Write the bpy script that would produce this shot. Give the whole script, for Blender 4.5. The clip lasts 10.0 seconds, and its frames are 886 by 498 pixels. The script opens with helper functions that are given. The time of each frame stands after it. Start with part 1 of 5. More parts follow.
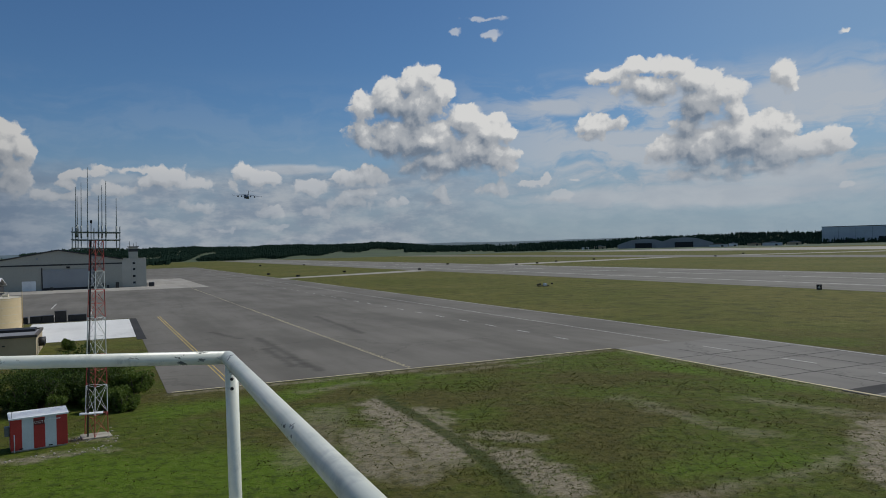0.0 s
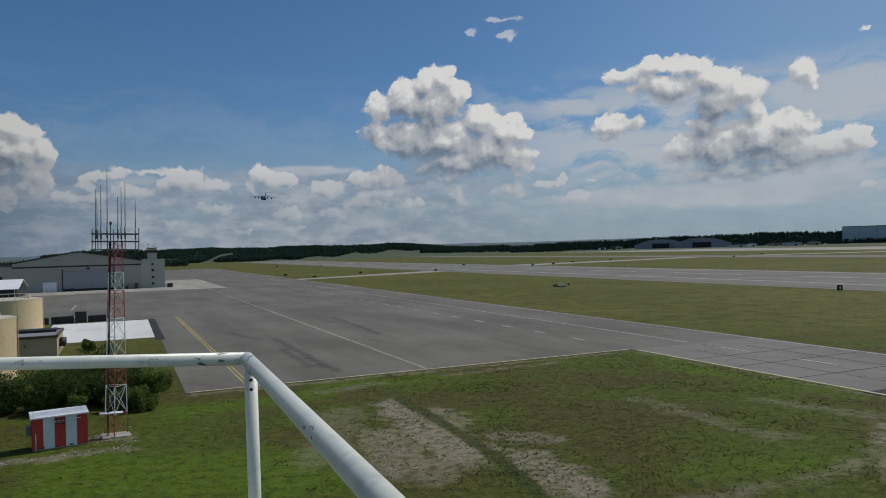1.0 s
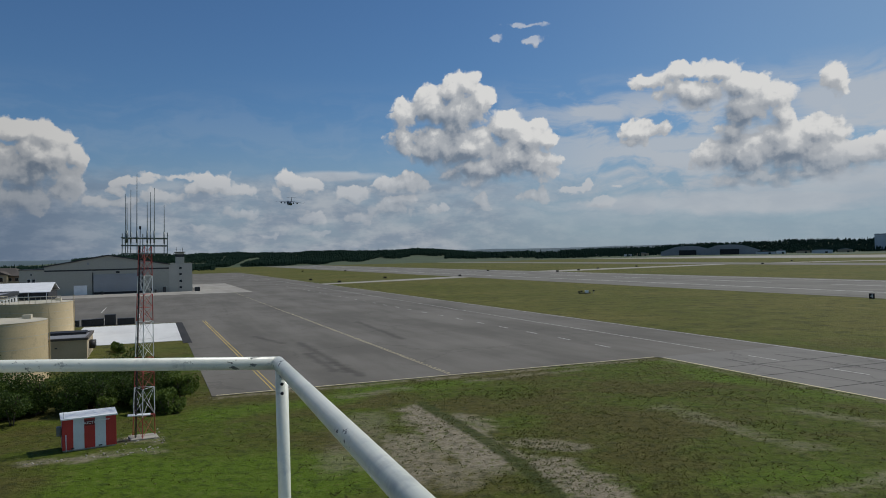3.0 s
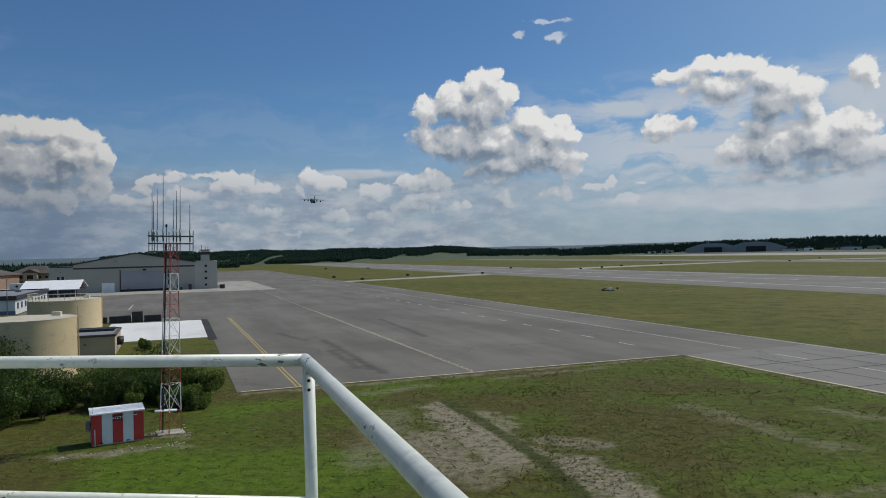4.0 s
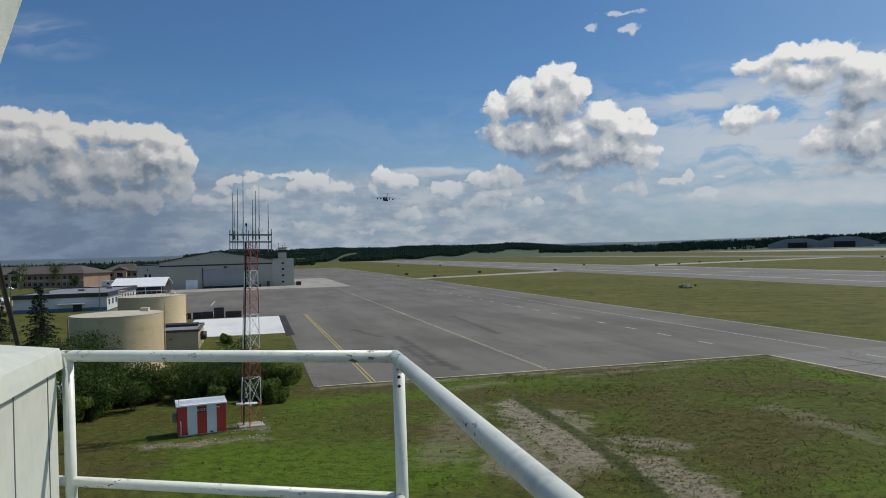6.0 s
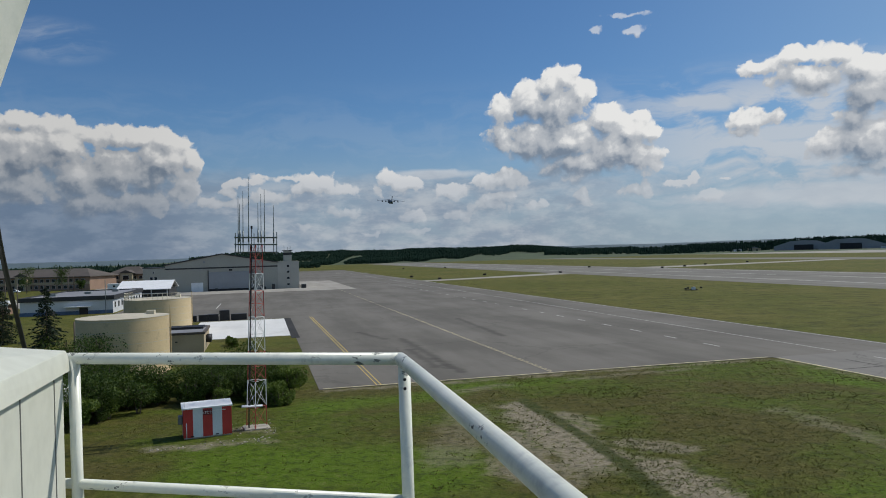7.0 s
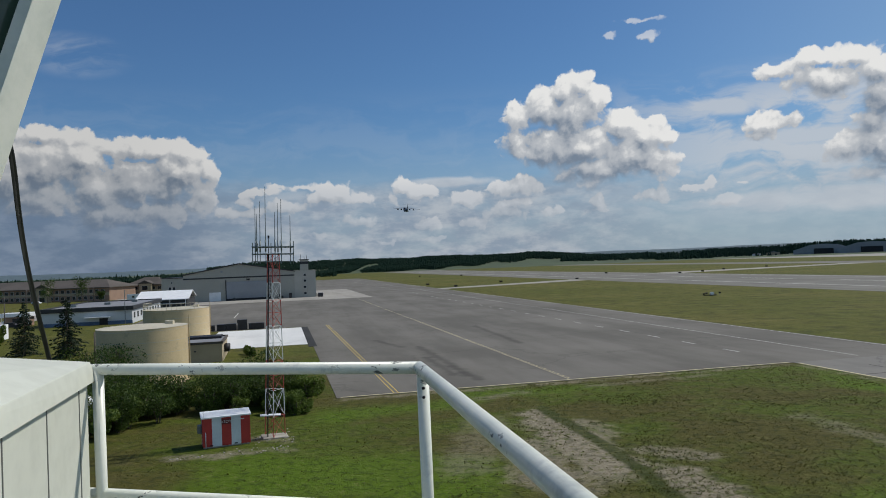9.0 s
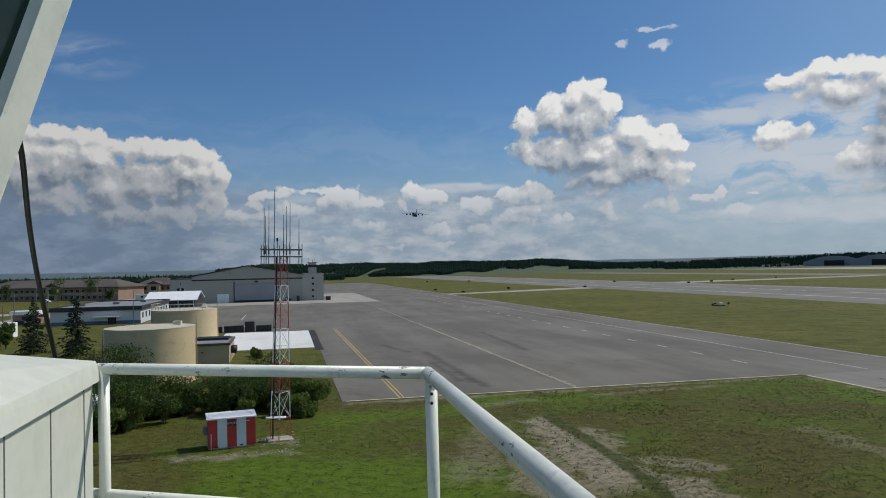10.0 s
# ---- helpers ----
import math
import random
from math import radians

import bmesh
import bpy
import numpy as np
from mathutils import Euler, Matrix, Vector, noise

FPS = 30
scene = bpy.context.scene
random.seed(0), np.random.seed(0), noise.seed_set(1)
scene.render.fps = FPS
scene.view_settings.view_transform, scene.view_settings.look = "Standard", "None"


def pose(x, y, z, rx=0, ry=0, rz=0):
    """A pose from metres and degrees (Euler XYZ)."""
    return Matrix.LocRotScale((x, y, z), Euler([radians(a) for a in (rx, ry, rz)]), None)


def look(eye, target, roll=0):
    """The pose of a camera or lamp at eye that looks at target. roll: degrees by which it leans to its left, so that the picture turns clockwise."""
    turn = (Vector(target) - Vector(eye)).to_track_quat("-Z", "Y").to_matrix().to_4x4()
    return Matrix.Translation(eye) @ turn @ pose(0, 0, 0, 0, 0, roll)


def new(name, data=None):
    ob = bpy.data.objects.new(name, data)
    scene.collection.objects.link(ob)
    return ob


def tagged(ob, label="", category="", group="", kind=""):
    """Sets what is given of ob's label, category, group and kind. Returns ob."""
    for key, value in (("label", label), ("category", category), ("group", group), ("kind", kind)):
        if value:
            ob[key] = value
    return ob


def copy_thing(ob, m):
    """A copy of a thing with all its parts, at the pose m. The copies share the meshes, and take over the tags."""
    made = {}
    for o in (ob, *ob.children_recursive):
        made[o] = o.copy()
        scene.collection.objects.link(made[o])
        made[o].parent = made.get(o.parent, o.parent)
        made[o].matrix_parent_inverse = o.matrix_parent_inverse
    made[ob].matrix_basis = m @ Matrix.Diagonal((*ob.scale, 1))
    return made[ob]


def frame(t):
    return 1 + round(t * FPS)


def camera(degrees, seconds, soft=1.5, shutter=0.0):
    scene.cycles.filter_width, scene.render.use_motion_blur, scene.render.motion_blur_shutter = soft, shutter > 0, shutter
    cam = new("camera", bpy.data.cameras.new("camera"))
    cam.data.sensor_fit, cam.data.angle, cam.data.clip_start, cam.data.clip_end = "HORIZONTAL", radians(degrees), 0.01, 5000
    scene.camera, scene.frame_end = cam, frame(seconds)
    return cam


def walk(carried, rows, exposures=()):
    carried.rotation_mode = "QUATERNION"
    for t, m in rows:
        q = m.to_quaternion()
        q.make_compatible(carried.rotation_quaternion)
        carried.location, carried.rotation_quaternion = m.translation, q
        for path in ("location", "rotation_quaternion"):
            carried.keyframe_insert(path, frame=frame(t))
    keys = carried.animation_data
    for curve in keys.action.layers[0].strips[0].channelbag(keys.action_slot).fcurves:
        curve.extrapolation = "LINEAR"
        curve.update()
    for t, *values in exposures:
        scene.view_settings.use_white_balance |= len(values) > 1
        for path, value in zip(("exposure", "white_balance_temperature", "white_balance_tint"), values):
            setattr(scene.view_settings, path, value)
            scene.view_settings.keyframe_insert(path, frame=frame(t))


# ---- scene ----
cam = camera(62.3, 10.0, soft=0.95)
EYE = 12.6
ROWS = [
    (0.0, -0.000, 0.000, -0.000, 0.00, -0.14, 1.46),
    (0.5, 0.002, -0.025, 0.005, 0.62, -0.14, 1.53),
    (1.0, -0.007, 0.002, 0.002, 1.25, -0.05, 1.56),
    (1.5, -0.007, -0.022, 0.006, 1.80, 0.21, 1.64),
    (2.0, -0.022, -0.005, 0.005, 2.43, 0.37, 1.03),
    (2.5, -0.019, -0.023, 0.008, 2.80, 0.43, 1.08),
    (4.0, -0.024, -0.060, 0.014, 4.92, 0.27, 1.33),
    (4.5, -0.042, -0.088, 0.020, 6.60, -0.01, 1.28),
    (5.0, -0.067, -0.064, 0.017, 8.23, -0.00, 1.27),
    (5.5, -0.083, -0.058, 0.016, 9.84, 0.11, 1.40),
    (7.0, -0.093, -0.055, 0.015, 10.91, 0.38, 1.66),
    (7.5, -0.092, -0.051, 0.018, 11.34, 0.98, 1.69),
    (8.0, -0.092, -0.051, 0.017, 11.65, 1.15, 1.63),
    (8.5, -0.094, -0.057, 0.017, 11.86, 1.17, 1.65),
    (9.0, -0.093, -0.078, 0.022, 12.16, 1.01, 2.24),
    (9.5, -0.109, -0.062, 0.018, 12.60, 0.88, 1.31),
    (10.0, -0.111, -0.043, 0.017, 12.78, 1.46, 1.25),
]
walk(cam, [(t, pose(x, y, EYE + z, 90 + pitch, roll, yaw)) for t, x, y, z, yaw, pitch, roll in ROWS],
     exposures=[(0.0, -0.42), (2.6, -0.42), (4.0, -0.2), (5.5, -0.14), (10.0, -0.16)])

# ---- sun, sky and exposure ----
SUN_DIR = Vector((0.512, 0.407, 0.757))          # towards the sun: ahead to the right, 49 degrees up
sun = new("sun", bpy.data.lights.new("sun", "SUN"))
sun.data.energy, sun.data.angle, sun.data.color = 3.6, radians(0.5), (1.0, 0.95, 0.87)
sun.matrix_world = look(SUN_DIR * 100, (0, 0, 0))

world = bpy.data.worlds.new("sky")
scene.world = world
world.use_nodes = True


class Nodes:
    """Short ways to add nodes to a tree."""

    def __init__(self, tree):
        self.tree = tree

    def add(self, node, **settings):
        n = self.tree.nodes.new(node)
        for key, value in settings.items():
            if key == "op":
                n.operation = value
            elif key == "blend":
                n.blend_type = value
            elif key == "kind":
                n.data_type = value
        return n

    def put(self, socket, value):
        if isinstance(value, bpy.types.NodeSocket):
            self.tree.links.new(value, socket)
        else:
            socket.default_value = value

    def math(self, op, a, b=None, c=None, clamp=False):
        n = self.add("ShaderNodeMath", op=op)
        n.use_clamp = clamp
        for s, val in zip(n.inputs, (a, b, c)):
            if val is not None:
                self.put(s, val)
        return n.outputs[0]

    def vec(self, op, a, b=None, scale=None):
        n = self.add("ShaderNodeVectorMath", op=op)
        self.put(n.inputs[0], a)
        if b is not None:
            self.put(n.inputs[1], b)
        if scale is not None:
            self.put(n.inputs["Scale"], scale)
        return n.outputs["Value"] if op in ("LENGTH", "DISTANCE", "DOT_PRODUCT") else n.outputs["Vector"]

    def noise(self, p, scale, detail=4.0, rough=0.55, out="Fac"):
        n = self.add("ShaderNodeTexNoise")
        if p is not None:
            self.put(n.inputs["Vector"], p)
        n.inputs["Scale"].default_value, n.inputs["Detail"].default_value, n.inputs["Roughness"].default_value = scale, detail, rough
        return n.outputs[out]

    def ramp(self, value, lo, hi, to0=0.0, to1=1.0, smooth=True):
        n = self.add("ShaderNodeMapRange")
        n.interpolation_type = "SMOOTHSTEP" if smooth else "LINEAR"
        for s, val in zip(n.inputs, (value, lo, hi, to0, to1)):
            self.put(s, val)
        return n.outputs[0]

    def mix(self, fac, a, b, blend="MIX"):
        n = self.add("ShaderNodeMix", kind="RGBA", blend=blend)
        self.put(n.inputs[0], fac)
        for s, val in ((n.inputs[6], a), (n.inputs[7], b)):
            self.put(s, val if isinstance(val, bpy.types.NodeSocket) or len(val) == 4 else (*val, 1))
        return n.outputs[2]

    def xyz(self, x=0.0, y=0.0, z=0.0):
        n = self.add("ShaderNodeCombineXYZ")
        for s, val in zip(n.inputs, (x, y, z)):
            self.put(s, val)
        return n.outputs[0]

    def split(self, v):
        n = self.add("ShaderNodeSeparateXYZ")
        self.put(n.inputs[0], v)
        return n.outputs


# cumulus banks: azimuth (right of ahead), elevation, half width, half height, all in degrees
CLOUD_MIDDLE = [(-0.9, 13.0, 0.88, 1.15), (-2.5, 12.5, 1.15, 1.24), (-0.1, 11.7, 1.15, 1.15), (-5.6, 10.9, 1.41, 1.06), (-3.8, 11.4, 1.59, 1.59),
    (-1.6, 10.9, 2.03, 1.59), (-6.1, 8.9, 1.15, 1.15), (-3.5, 8.5, 2.43, 1.68), (-1.3, 8.3, 2.87, 1.86), (1.9, 9.6, 1.59, 1.24), (3.7, 8.9, 1.59,
    1.50), (5.2, 8.4, 0.80, 0.62), (2.2, 7.4, 2.43, 1.59), (-0.5, 6.5, 2.87, 1.24), (4.4, 6.9, 1.41, 1.15), (-6.2, 5.6, 1.94, 0.88)]
CLOUD_RIGHT = [(13.0, 12.6, 1.59, 0.71), (15.3, 12.9, 2.03, 0.71), (17.7, 12.6, 1.86, 0.71), (16.0, 11.2, 2.43, 1.06), (19.3, 11.4, 1.86, 1.24),
    (21.1, 10.5, 1.59, 1.24), (21.9, 9.4, 0.97, 1.15), (19.4, 9.7, 1.59, 1.41), (12.2, 8.8, 1.77, 0.88), (11.3, 8.2, 0.97, 0.53), (18.8, 8.3, 1.15,
    0.88), (17.3, 6.9, 1.41, 1.15), (19.5, 6.8, 2.43, 1.59), (22.2, 7.0, 2.43, 1.77), (24.1, 8.0, 1.77, 1.15), (24.5, 6.3, 2.21, 1.59), (26.6, 6.3,
    2.03, 1.15), (28.2, 6.7, 0.97, 1.06), (19.9, 5.0, 3.31, 0.62), (23.3, 5.1, 2.87, 0.57), (25.3, 11.3, 0.80, 1.06)]
CLOUD_BITS = [(0.0, 4.0, 0.62, 0.88), (-0.3, 3.4, 1.06, 0.40), (3.9, 4.4, 1.15, 0.71), (4.7, 4.6, 0.62, 0.71), (7.0, 4.7, 1.33, 0.31), (8.1, 5.0,
    0.53, 0.31), (8.9, 3.6, 1.41, 0.53), (10.3, 4.8, 0.49, 0.18), (4.1, 16.0, 1.06, 0.53), (3.7, 17.1, 1.50, 0.27), (1.5, 16.2, 0.66, 0.31), (28.9,
    13.8, 0.57, 0.22), (29.0, 3.5, 0.66, 0.35), (-3.6, 3.4, 1.33, 0.31), (-6.2, 4.2, 1.33, 0.44)]
CLOUD_LEFT = [(-40.8, 9.7, 2.03, 0.71), (-38.7, 9.7, 1.24, 0.80), (-40.5, 7.7, 2.92, 2.03), (-38.2, 8.1, 1.77, 1.68), (-36.4, 9.0, 1.33, 0.88),
    (-34.5, 9.1, 1.77, 0.97), (-33.1, 8.8, 1.59, 1.06), (-31.4, 8.6, 1.68, 1.15), (-29.7, 7.2, 0.97, 1.24), (-32.0, 7.1, 2.43, 1.86), (-34.6, 6.6,
    2.92, 1.86), (-30.3, 5.1, 1.15, 1.15), (-37.0, 6.1, 2.47, 2.03), (-40.9, 5.3, 2.47, 1.59), (-33.2, 4.6, 2.47, 1.24), (-43.2, 7.2, 2.65, 2.47),
    (-45.8, 7.5, 3.53, 2.65), (-36.4, 4.1, 3.36, 1.24), (-48.8, 6.9, 3.53, 2.65)]
CLOUD_LOW = [(-26.8, 5.6, 1.15, 0.40), (-25.0, 5.8, 0.80, 0.27), (-27.3, 5.0, 0.80, 0.53), (-15.1, 6.1, 0.80, 0.80), (-13.6, 5.5, 1.50, 0.71), (-15.8,
    5.1, 0.71, 0.44), (-10.5, 4.9, 1.59, 0.62), (-22.9, 6.2, 2.83, 0.40), (-20.9, 5.5, 1.59, 0.80), (-24.0, 4.6, 2.43, 0.53), (-18.8, 3.2, 1.59,
    0.53), (-21.6, 2.4, 0.88, 0.40), (-13.1, 3.0, 1.15, 0.57), (-9.3, 3.1, 1.33, 0.49), (-7.2, 3.6, 1.94, 0.80), (-12.3, 2.0, 1.59, 0.31), (-16.5,
    1.8, 0.97, 0.31), (-27.0, 4.3, 2.43, 0.53), (-18.3, 4.9, 2.03, 0.53)]
# thin bright veils, the same way
VEILS = [(27.7, 9.8, 6.63, 2.12), (9.1, 10.5, 4.20, 0.71), (14.3, 7.8, 7.07, 0.80), (19.8, 3.4, 14.58, 1.15), (-11.3, 6.2, 3.98, 0.44)]


def cloud_field():
    """A node group: how deep inside a cumulus the direction (azimuth, elevation) lies, below nought in clear sky."""
    tree = bpy.data.node_groups.new("cloud_field", "ShaderNodeTree")
    tree.interface.new_socket("Place", in_out="INPUT", socket_type="NodeSocketVector")
    tree.interface.new_socket("Depth", in_out="OUTPUT", socket_type="NodeSocketFloat")
    k = Nodes(tree)
    place = k.add("NodeGroupInput").outputs[0]
    wide = k.vec("SUBTRACT", k.noise(place, 0.35, 2, 0.5, "Color"), (0.5, 0.5, 0.5))
    fine = k.vec("SUBTRACT", k.noise(place, 1.2, 4, 0.52, "Color"), (0.5, 0.5, 0.5))
    p = k.vec("ADD", place, k.vec("ADD", k.vec("SCALE", wide, scale=1.3), k.vec("SCALE", fine, scale=0.75)))
    p = k.vec("MULTIPLY", p, (1, 1, 0))
    total = None
    for az, el, rx, ry in CLOUD_MIDDLE + CLOUD_RIGHT + CLOUD_BITS + CLOUD_LEFT + CLOUD_LOW:
        firm = 1.05 if ry < 0.55 else (1.12 if az < -28 else 1.22)
        d = k.vec("LENGTH", k.vec("MULTIPLY", k.vec("SUBTRACT", p, (az, el, 0)), (1 / rx, 1 / ry, 0)))
        d = k.math("MULTIPLY", k.math("SUBTRACT", firm, d), min(rx, ry) * 0.5 + 0.35)
        total = d if total is None else k.math("SMOOTH_MAX", total, d, 0.25)
    puff = k.add("ShaderNodeTexVoronoi")
    puff.feature, puff.voronoi_dimensions = "SMOOTH_F1", "2D"
    k.put(puff.inputs["Vector"], k.vec("ADD", place, k.vec("SCALE", fine, scale=1.0)))
    puff.inputs["Scale"].default_value, puff.inputs["Detail"].default_value, puff.inputs["Smoothness"].default_value = 0.60, 3.2, 0.32
    bumps = k.math("SUBTRACT", 0.42, puff.outputs["Distance"])
    depth = k.math("ADD", k.math("MULTIPLY", k.math("ADD", total, 0.12), 1.5), k.math("MULTIPLY", bumps, 0.80))
    k.put(k.add("NodeGroupOutput").inputs[0], depth)
    return tree


def build_sky():
    k = Nodes(world.node_tree)
    world.node_tree.nodes.clear()
    sky = k.add("ShaderNodeTexSky")
    sky.sky_type, sky.sun_disc = "NISHITA", False
    sky.sun_elevation, sky.sun_rotation = math.asin(SUN_DIR.z), math.atan2(SUN_DIR.x, SUN_DIR.y)
    sky.altitude, sky.air_density, sky.dust_density, sky.ozone_density = 150, 1.0, 0.6, 2.0
    way = k.add("ShaderNodeTexCoord").outputs["Generated"]
    x, y, z = k.split(way)
    az = k.math("MULTIPLY", k.math("ARCTAN2", x, y), 180 / math.pi)
    el = k.math("MULTIPLY", k.math("ARCSINE", z), 180 / math.pi)
    place = k.xyz(az, el, 0.0)
    field = cloud_field()

    def depth(offset):
        n = k.add("ShaderNodeGroup")
        n.node_tree = field
        k.put(n.inputs[0], k.vec("ADD", place, offset))
        return n.outputs[0]

    here, near, far = depth((0, 0, 0)), depth((0.26, 0.46, 0)), depth((0.6, 1.9, 0))
    # the light that reaches into the cloud: little where much cloud lies between here and the sun
    lit = k.math("ADD", k.math("MULTIPLY", k.math("SUBTRACT", here, near), 1.0), k.math("MULTIPLY", k.math("SUBTRACT", 0.50, far), 0.38))
    lit = k.math("ADD", lit, k.math("MULTIPLY", k.math("SUBTRACT", k.noise(place, 0.8, 4, 0.55), 0.5), 0.45))
    cover = k.ramp(here, -0.08, k.ramp(lit, -0.5, 0.3, 0.95, 0.26))
    body = k.mix(k.ramp(lit, -1.0, 0.22), (0.20, 0.255, 0.335), (0.50, 0.53, 0.57))
    body = k.mix(k.ramp(lit, 0.10, 1.05), body, k.mix(k.ramp(el, 8.5, 5.0), (0.86, 0.86, 0.85), (0.64, 0.66, 0.69)))
    body = k.vec("SCALE", body, scale=k.ramp(az, -14, -38, 1.0, 0.74))
    # thin high veils, long in azimuth
    streak = k.noise(k.vec("MULTIPLY", k.vec("ADD", place, k.vec("SCALE", k.noise(place, 0.12, 3, 0.5, "Color"), scale=4.0)), (0.055, 0.48, 1)), 1.0, 5, 0.6)
    side = k.ramp(az, -6, 14, 0.10, 1.0)
    height = k.math("MULTIPLY", k.ramp(el, 1, 5), k.ramp(el, 14, 10))
    veil = k.math("MULTIPLY", k.math("MULTIPLY", k.ramp(streak, 0.40, 0.60), height), k.math("MULTIPLY", side, 0.85))
    wisp = k.vec("LENGTH", k.vec("MULTIPLY", k.vec("SUBTRACT", place, (-38.5, 15.2, 0)), (0.22, 0.55, 0)))
    for vaz, vel, rx, ry in VEILS:
        d = k.vec("LENGTH", k.vec("MULTIPLY", k.vec("SUBTRACT", place, (vaz, vel, 0)), (1 / rx, 1 / ry, 0)))
        d = k.math("ADD", d, k.math("MULTIPLY", k.math("SUBTRACT", streak, 0.5), 1.6))
        veil = k.math("MAXIMUM", veil, k.math("MULTIPLY", k.ramp(d, 1.1, 0.45), 0.8))
    veil = k.math("MAXIMUM", veil, k.math("MULTIPLY", k.ramp(wisp, 1.0, 0.2), k.ramp(streak, 0.35, 0.65, 0.0, 0.42)))
    # the grey bank of far cloud low in the sky
    soft = k.noise(k.vec("MULTIPLY", place, (0.20, 0.5, 1)), 1.0, 5, 0.6)
    bank = k.math("MULTIPLY", k.math("MULTIPLY", k.ramp(k.math("ADD", el, k.math("MULTIPLY", k.math("SUBTRACT", soft, 0.5), 5.0)), 6.8, 5.0), k.ramp(az, 10, -6, 0.25, 1.0)), k.ramp(soft, 0.30, 0.62, 0.45, 0.9))
    bank = k.math("MAXIMUM", bank, k.math("MULTIPLY", k.math("MULTIPLY", k.ramp(az, -18, -31), k.ramp(el, 6.5, 4.2)), 0.85))
    # milky air low over the land
    haze = k.math("MULTIPLY", k.ramp(el, 12, 0.0), 0.75)
    base = k.vec("MULTIPLY", sky.outputs[0], (SKY * 0.65, SKY * 0.97, SKY * 1.27))
    base = k.mix(haze, base, k.mix(k.ramp(az, -8, -38), (0.345, 0.435, 0.525), (0.235, 0.315, 0.42)))
    base = k.mix(k.math("MULTIPLY", k.ramp(az, -4, 42), 0.42), base, (0.36, 0.50, 0.62))
    base = k.mix(veil, base, (0.58, 0.62, 0.67))
    base = k.mix(bank, base, k.mix(k.ramp(k.noise(k.vec("MULTIPLY", place, (0.35, 0.8, 1)), 1.0, 4, 0.6), 0.38, 0.68), k.mix(k.ramp(az, -22, -36), (0.27, 0.335, 0.43), (0.135, 0.19, 0.285)), k.mix(k.ramp(az, -22, -36), (0.48, 0.52, 0.57), (0.21, 0.265, 0.36))))
    low = k.math("MULTIPLY", cover, k.math("MULTIPLY", k.ramp(el, 1.5, 7.0, 0.35, 1.0), k.ramp(el, 14.4, 16.4, 1.0, 0.5)))
    colour = k.mix(low, base, body)
    back = k.add("ShaderNodeBackground")
    k.put(back.inputs["Color"], colour)
    back.inputs["Strength"].default_value = 1.0
    k.put(k.add("ShaderNodeOutputWorld").inputs[0], back.outputs[0])


SKY = 0.068
build_sky()

# ---- materials ----


def material(name, rough=0.7, metal=0.0):
    mat = bpy.data.materials.new(name)
    mat.use_nodes = True
    shader = mat.node_tree.nodes["Principled BSDF"]
    shader.inputs["Roughness"].default_value, shader.inputs["Metallic"].default_value = rough, metal
    return mat, Nodes(mat.node_tree), shader


def relief(k, shader, height, strength=0.3, distance=0.02):
    n = k.add("ShaderNodeBump")
    n.inputs["Strength"].default_value, n.inputs["Distance"].default_value = strength, distance
    k.put(n.inputs["Height"], height)
    k.put(shader.inputs["Normal"], n.outputs[0])


def surface(name, colour, rough=0.7, metal=0.0, vary=0.18, scale=0.6, fine=14.0, bump=0.15, stain=None, object_space=True):
    """A weathered plain surface: broad blotches, fine grain, a little relief, and an optional stain colour."""
    mat, k, shader = material(name, rough, metal)
    p = k.add("ShaderNodeTexCoord").outputs["Object"] if object_space else k.add("ShaderNodeNewGeometry").outputs["Position"]
    broad, grain = k.noise(p, scale, 4, 0.6), k.noise(p, fine, 3, 0.6)
    dark, light = [c * (1 - vary) for c in colour], [min(1, c * (1 + vary)) for c in colour]
    tint = k.mix(k.ramp(broad, 0.3, 0.7), dark, light)
    tint = k.mix(k.math("MULTIPLY", k.ramp(grain, 0.35, 0.75), 0.35), tint, [c * 0.72 for c in colour])
    if stain:
        tint = k.mix(k.math("MULTIPLY", k.ramp(k.noise(p, scale * 3.1, 6, 0.7), 0.56, 0.70), 0.8), tint, stain)
    k.put(shader.inputs["Base Color"], tint)
    k.put(shader.inputs["Roughness"], k.ramp(grain, 0.2, 0.8, rough - 0.08, min(1, rough + 0.1)))
    relief(k, shader, grain, bump, 0.01)
    return mat


def segment_distance(k, p, a, b):
    """Distance in plan from p to the segment a to b."""
    a, b = Vector((*a, 0)), Vector((*b, 0))
    along = (b - a).normalized()
    q = k.vec("MULTIPLY", k.vec("SUBTRACT", p, a), (1, 1, 0))
    s = k.math("MINIMUM", k.math("MAXIMUM", k.vec("DOT_PRODUCT", q, along), 0.0), (b - a).length)
    return k.vec("LENGTH", k.vec("SUBTRACT", q, k.vec("SCALE", tuple(along), scale=s)))


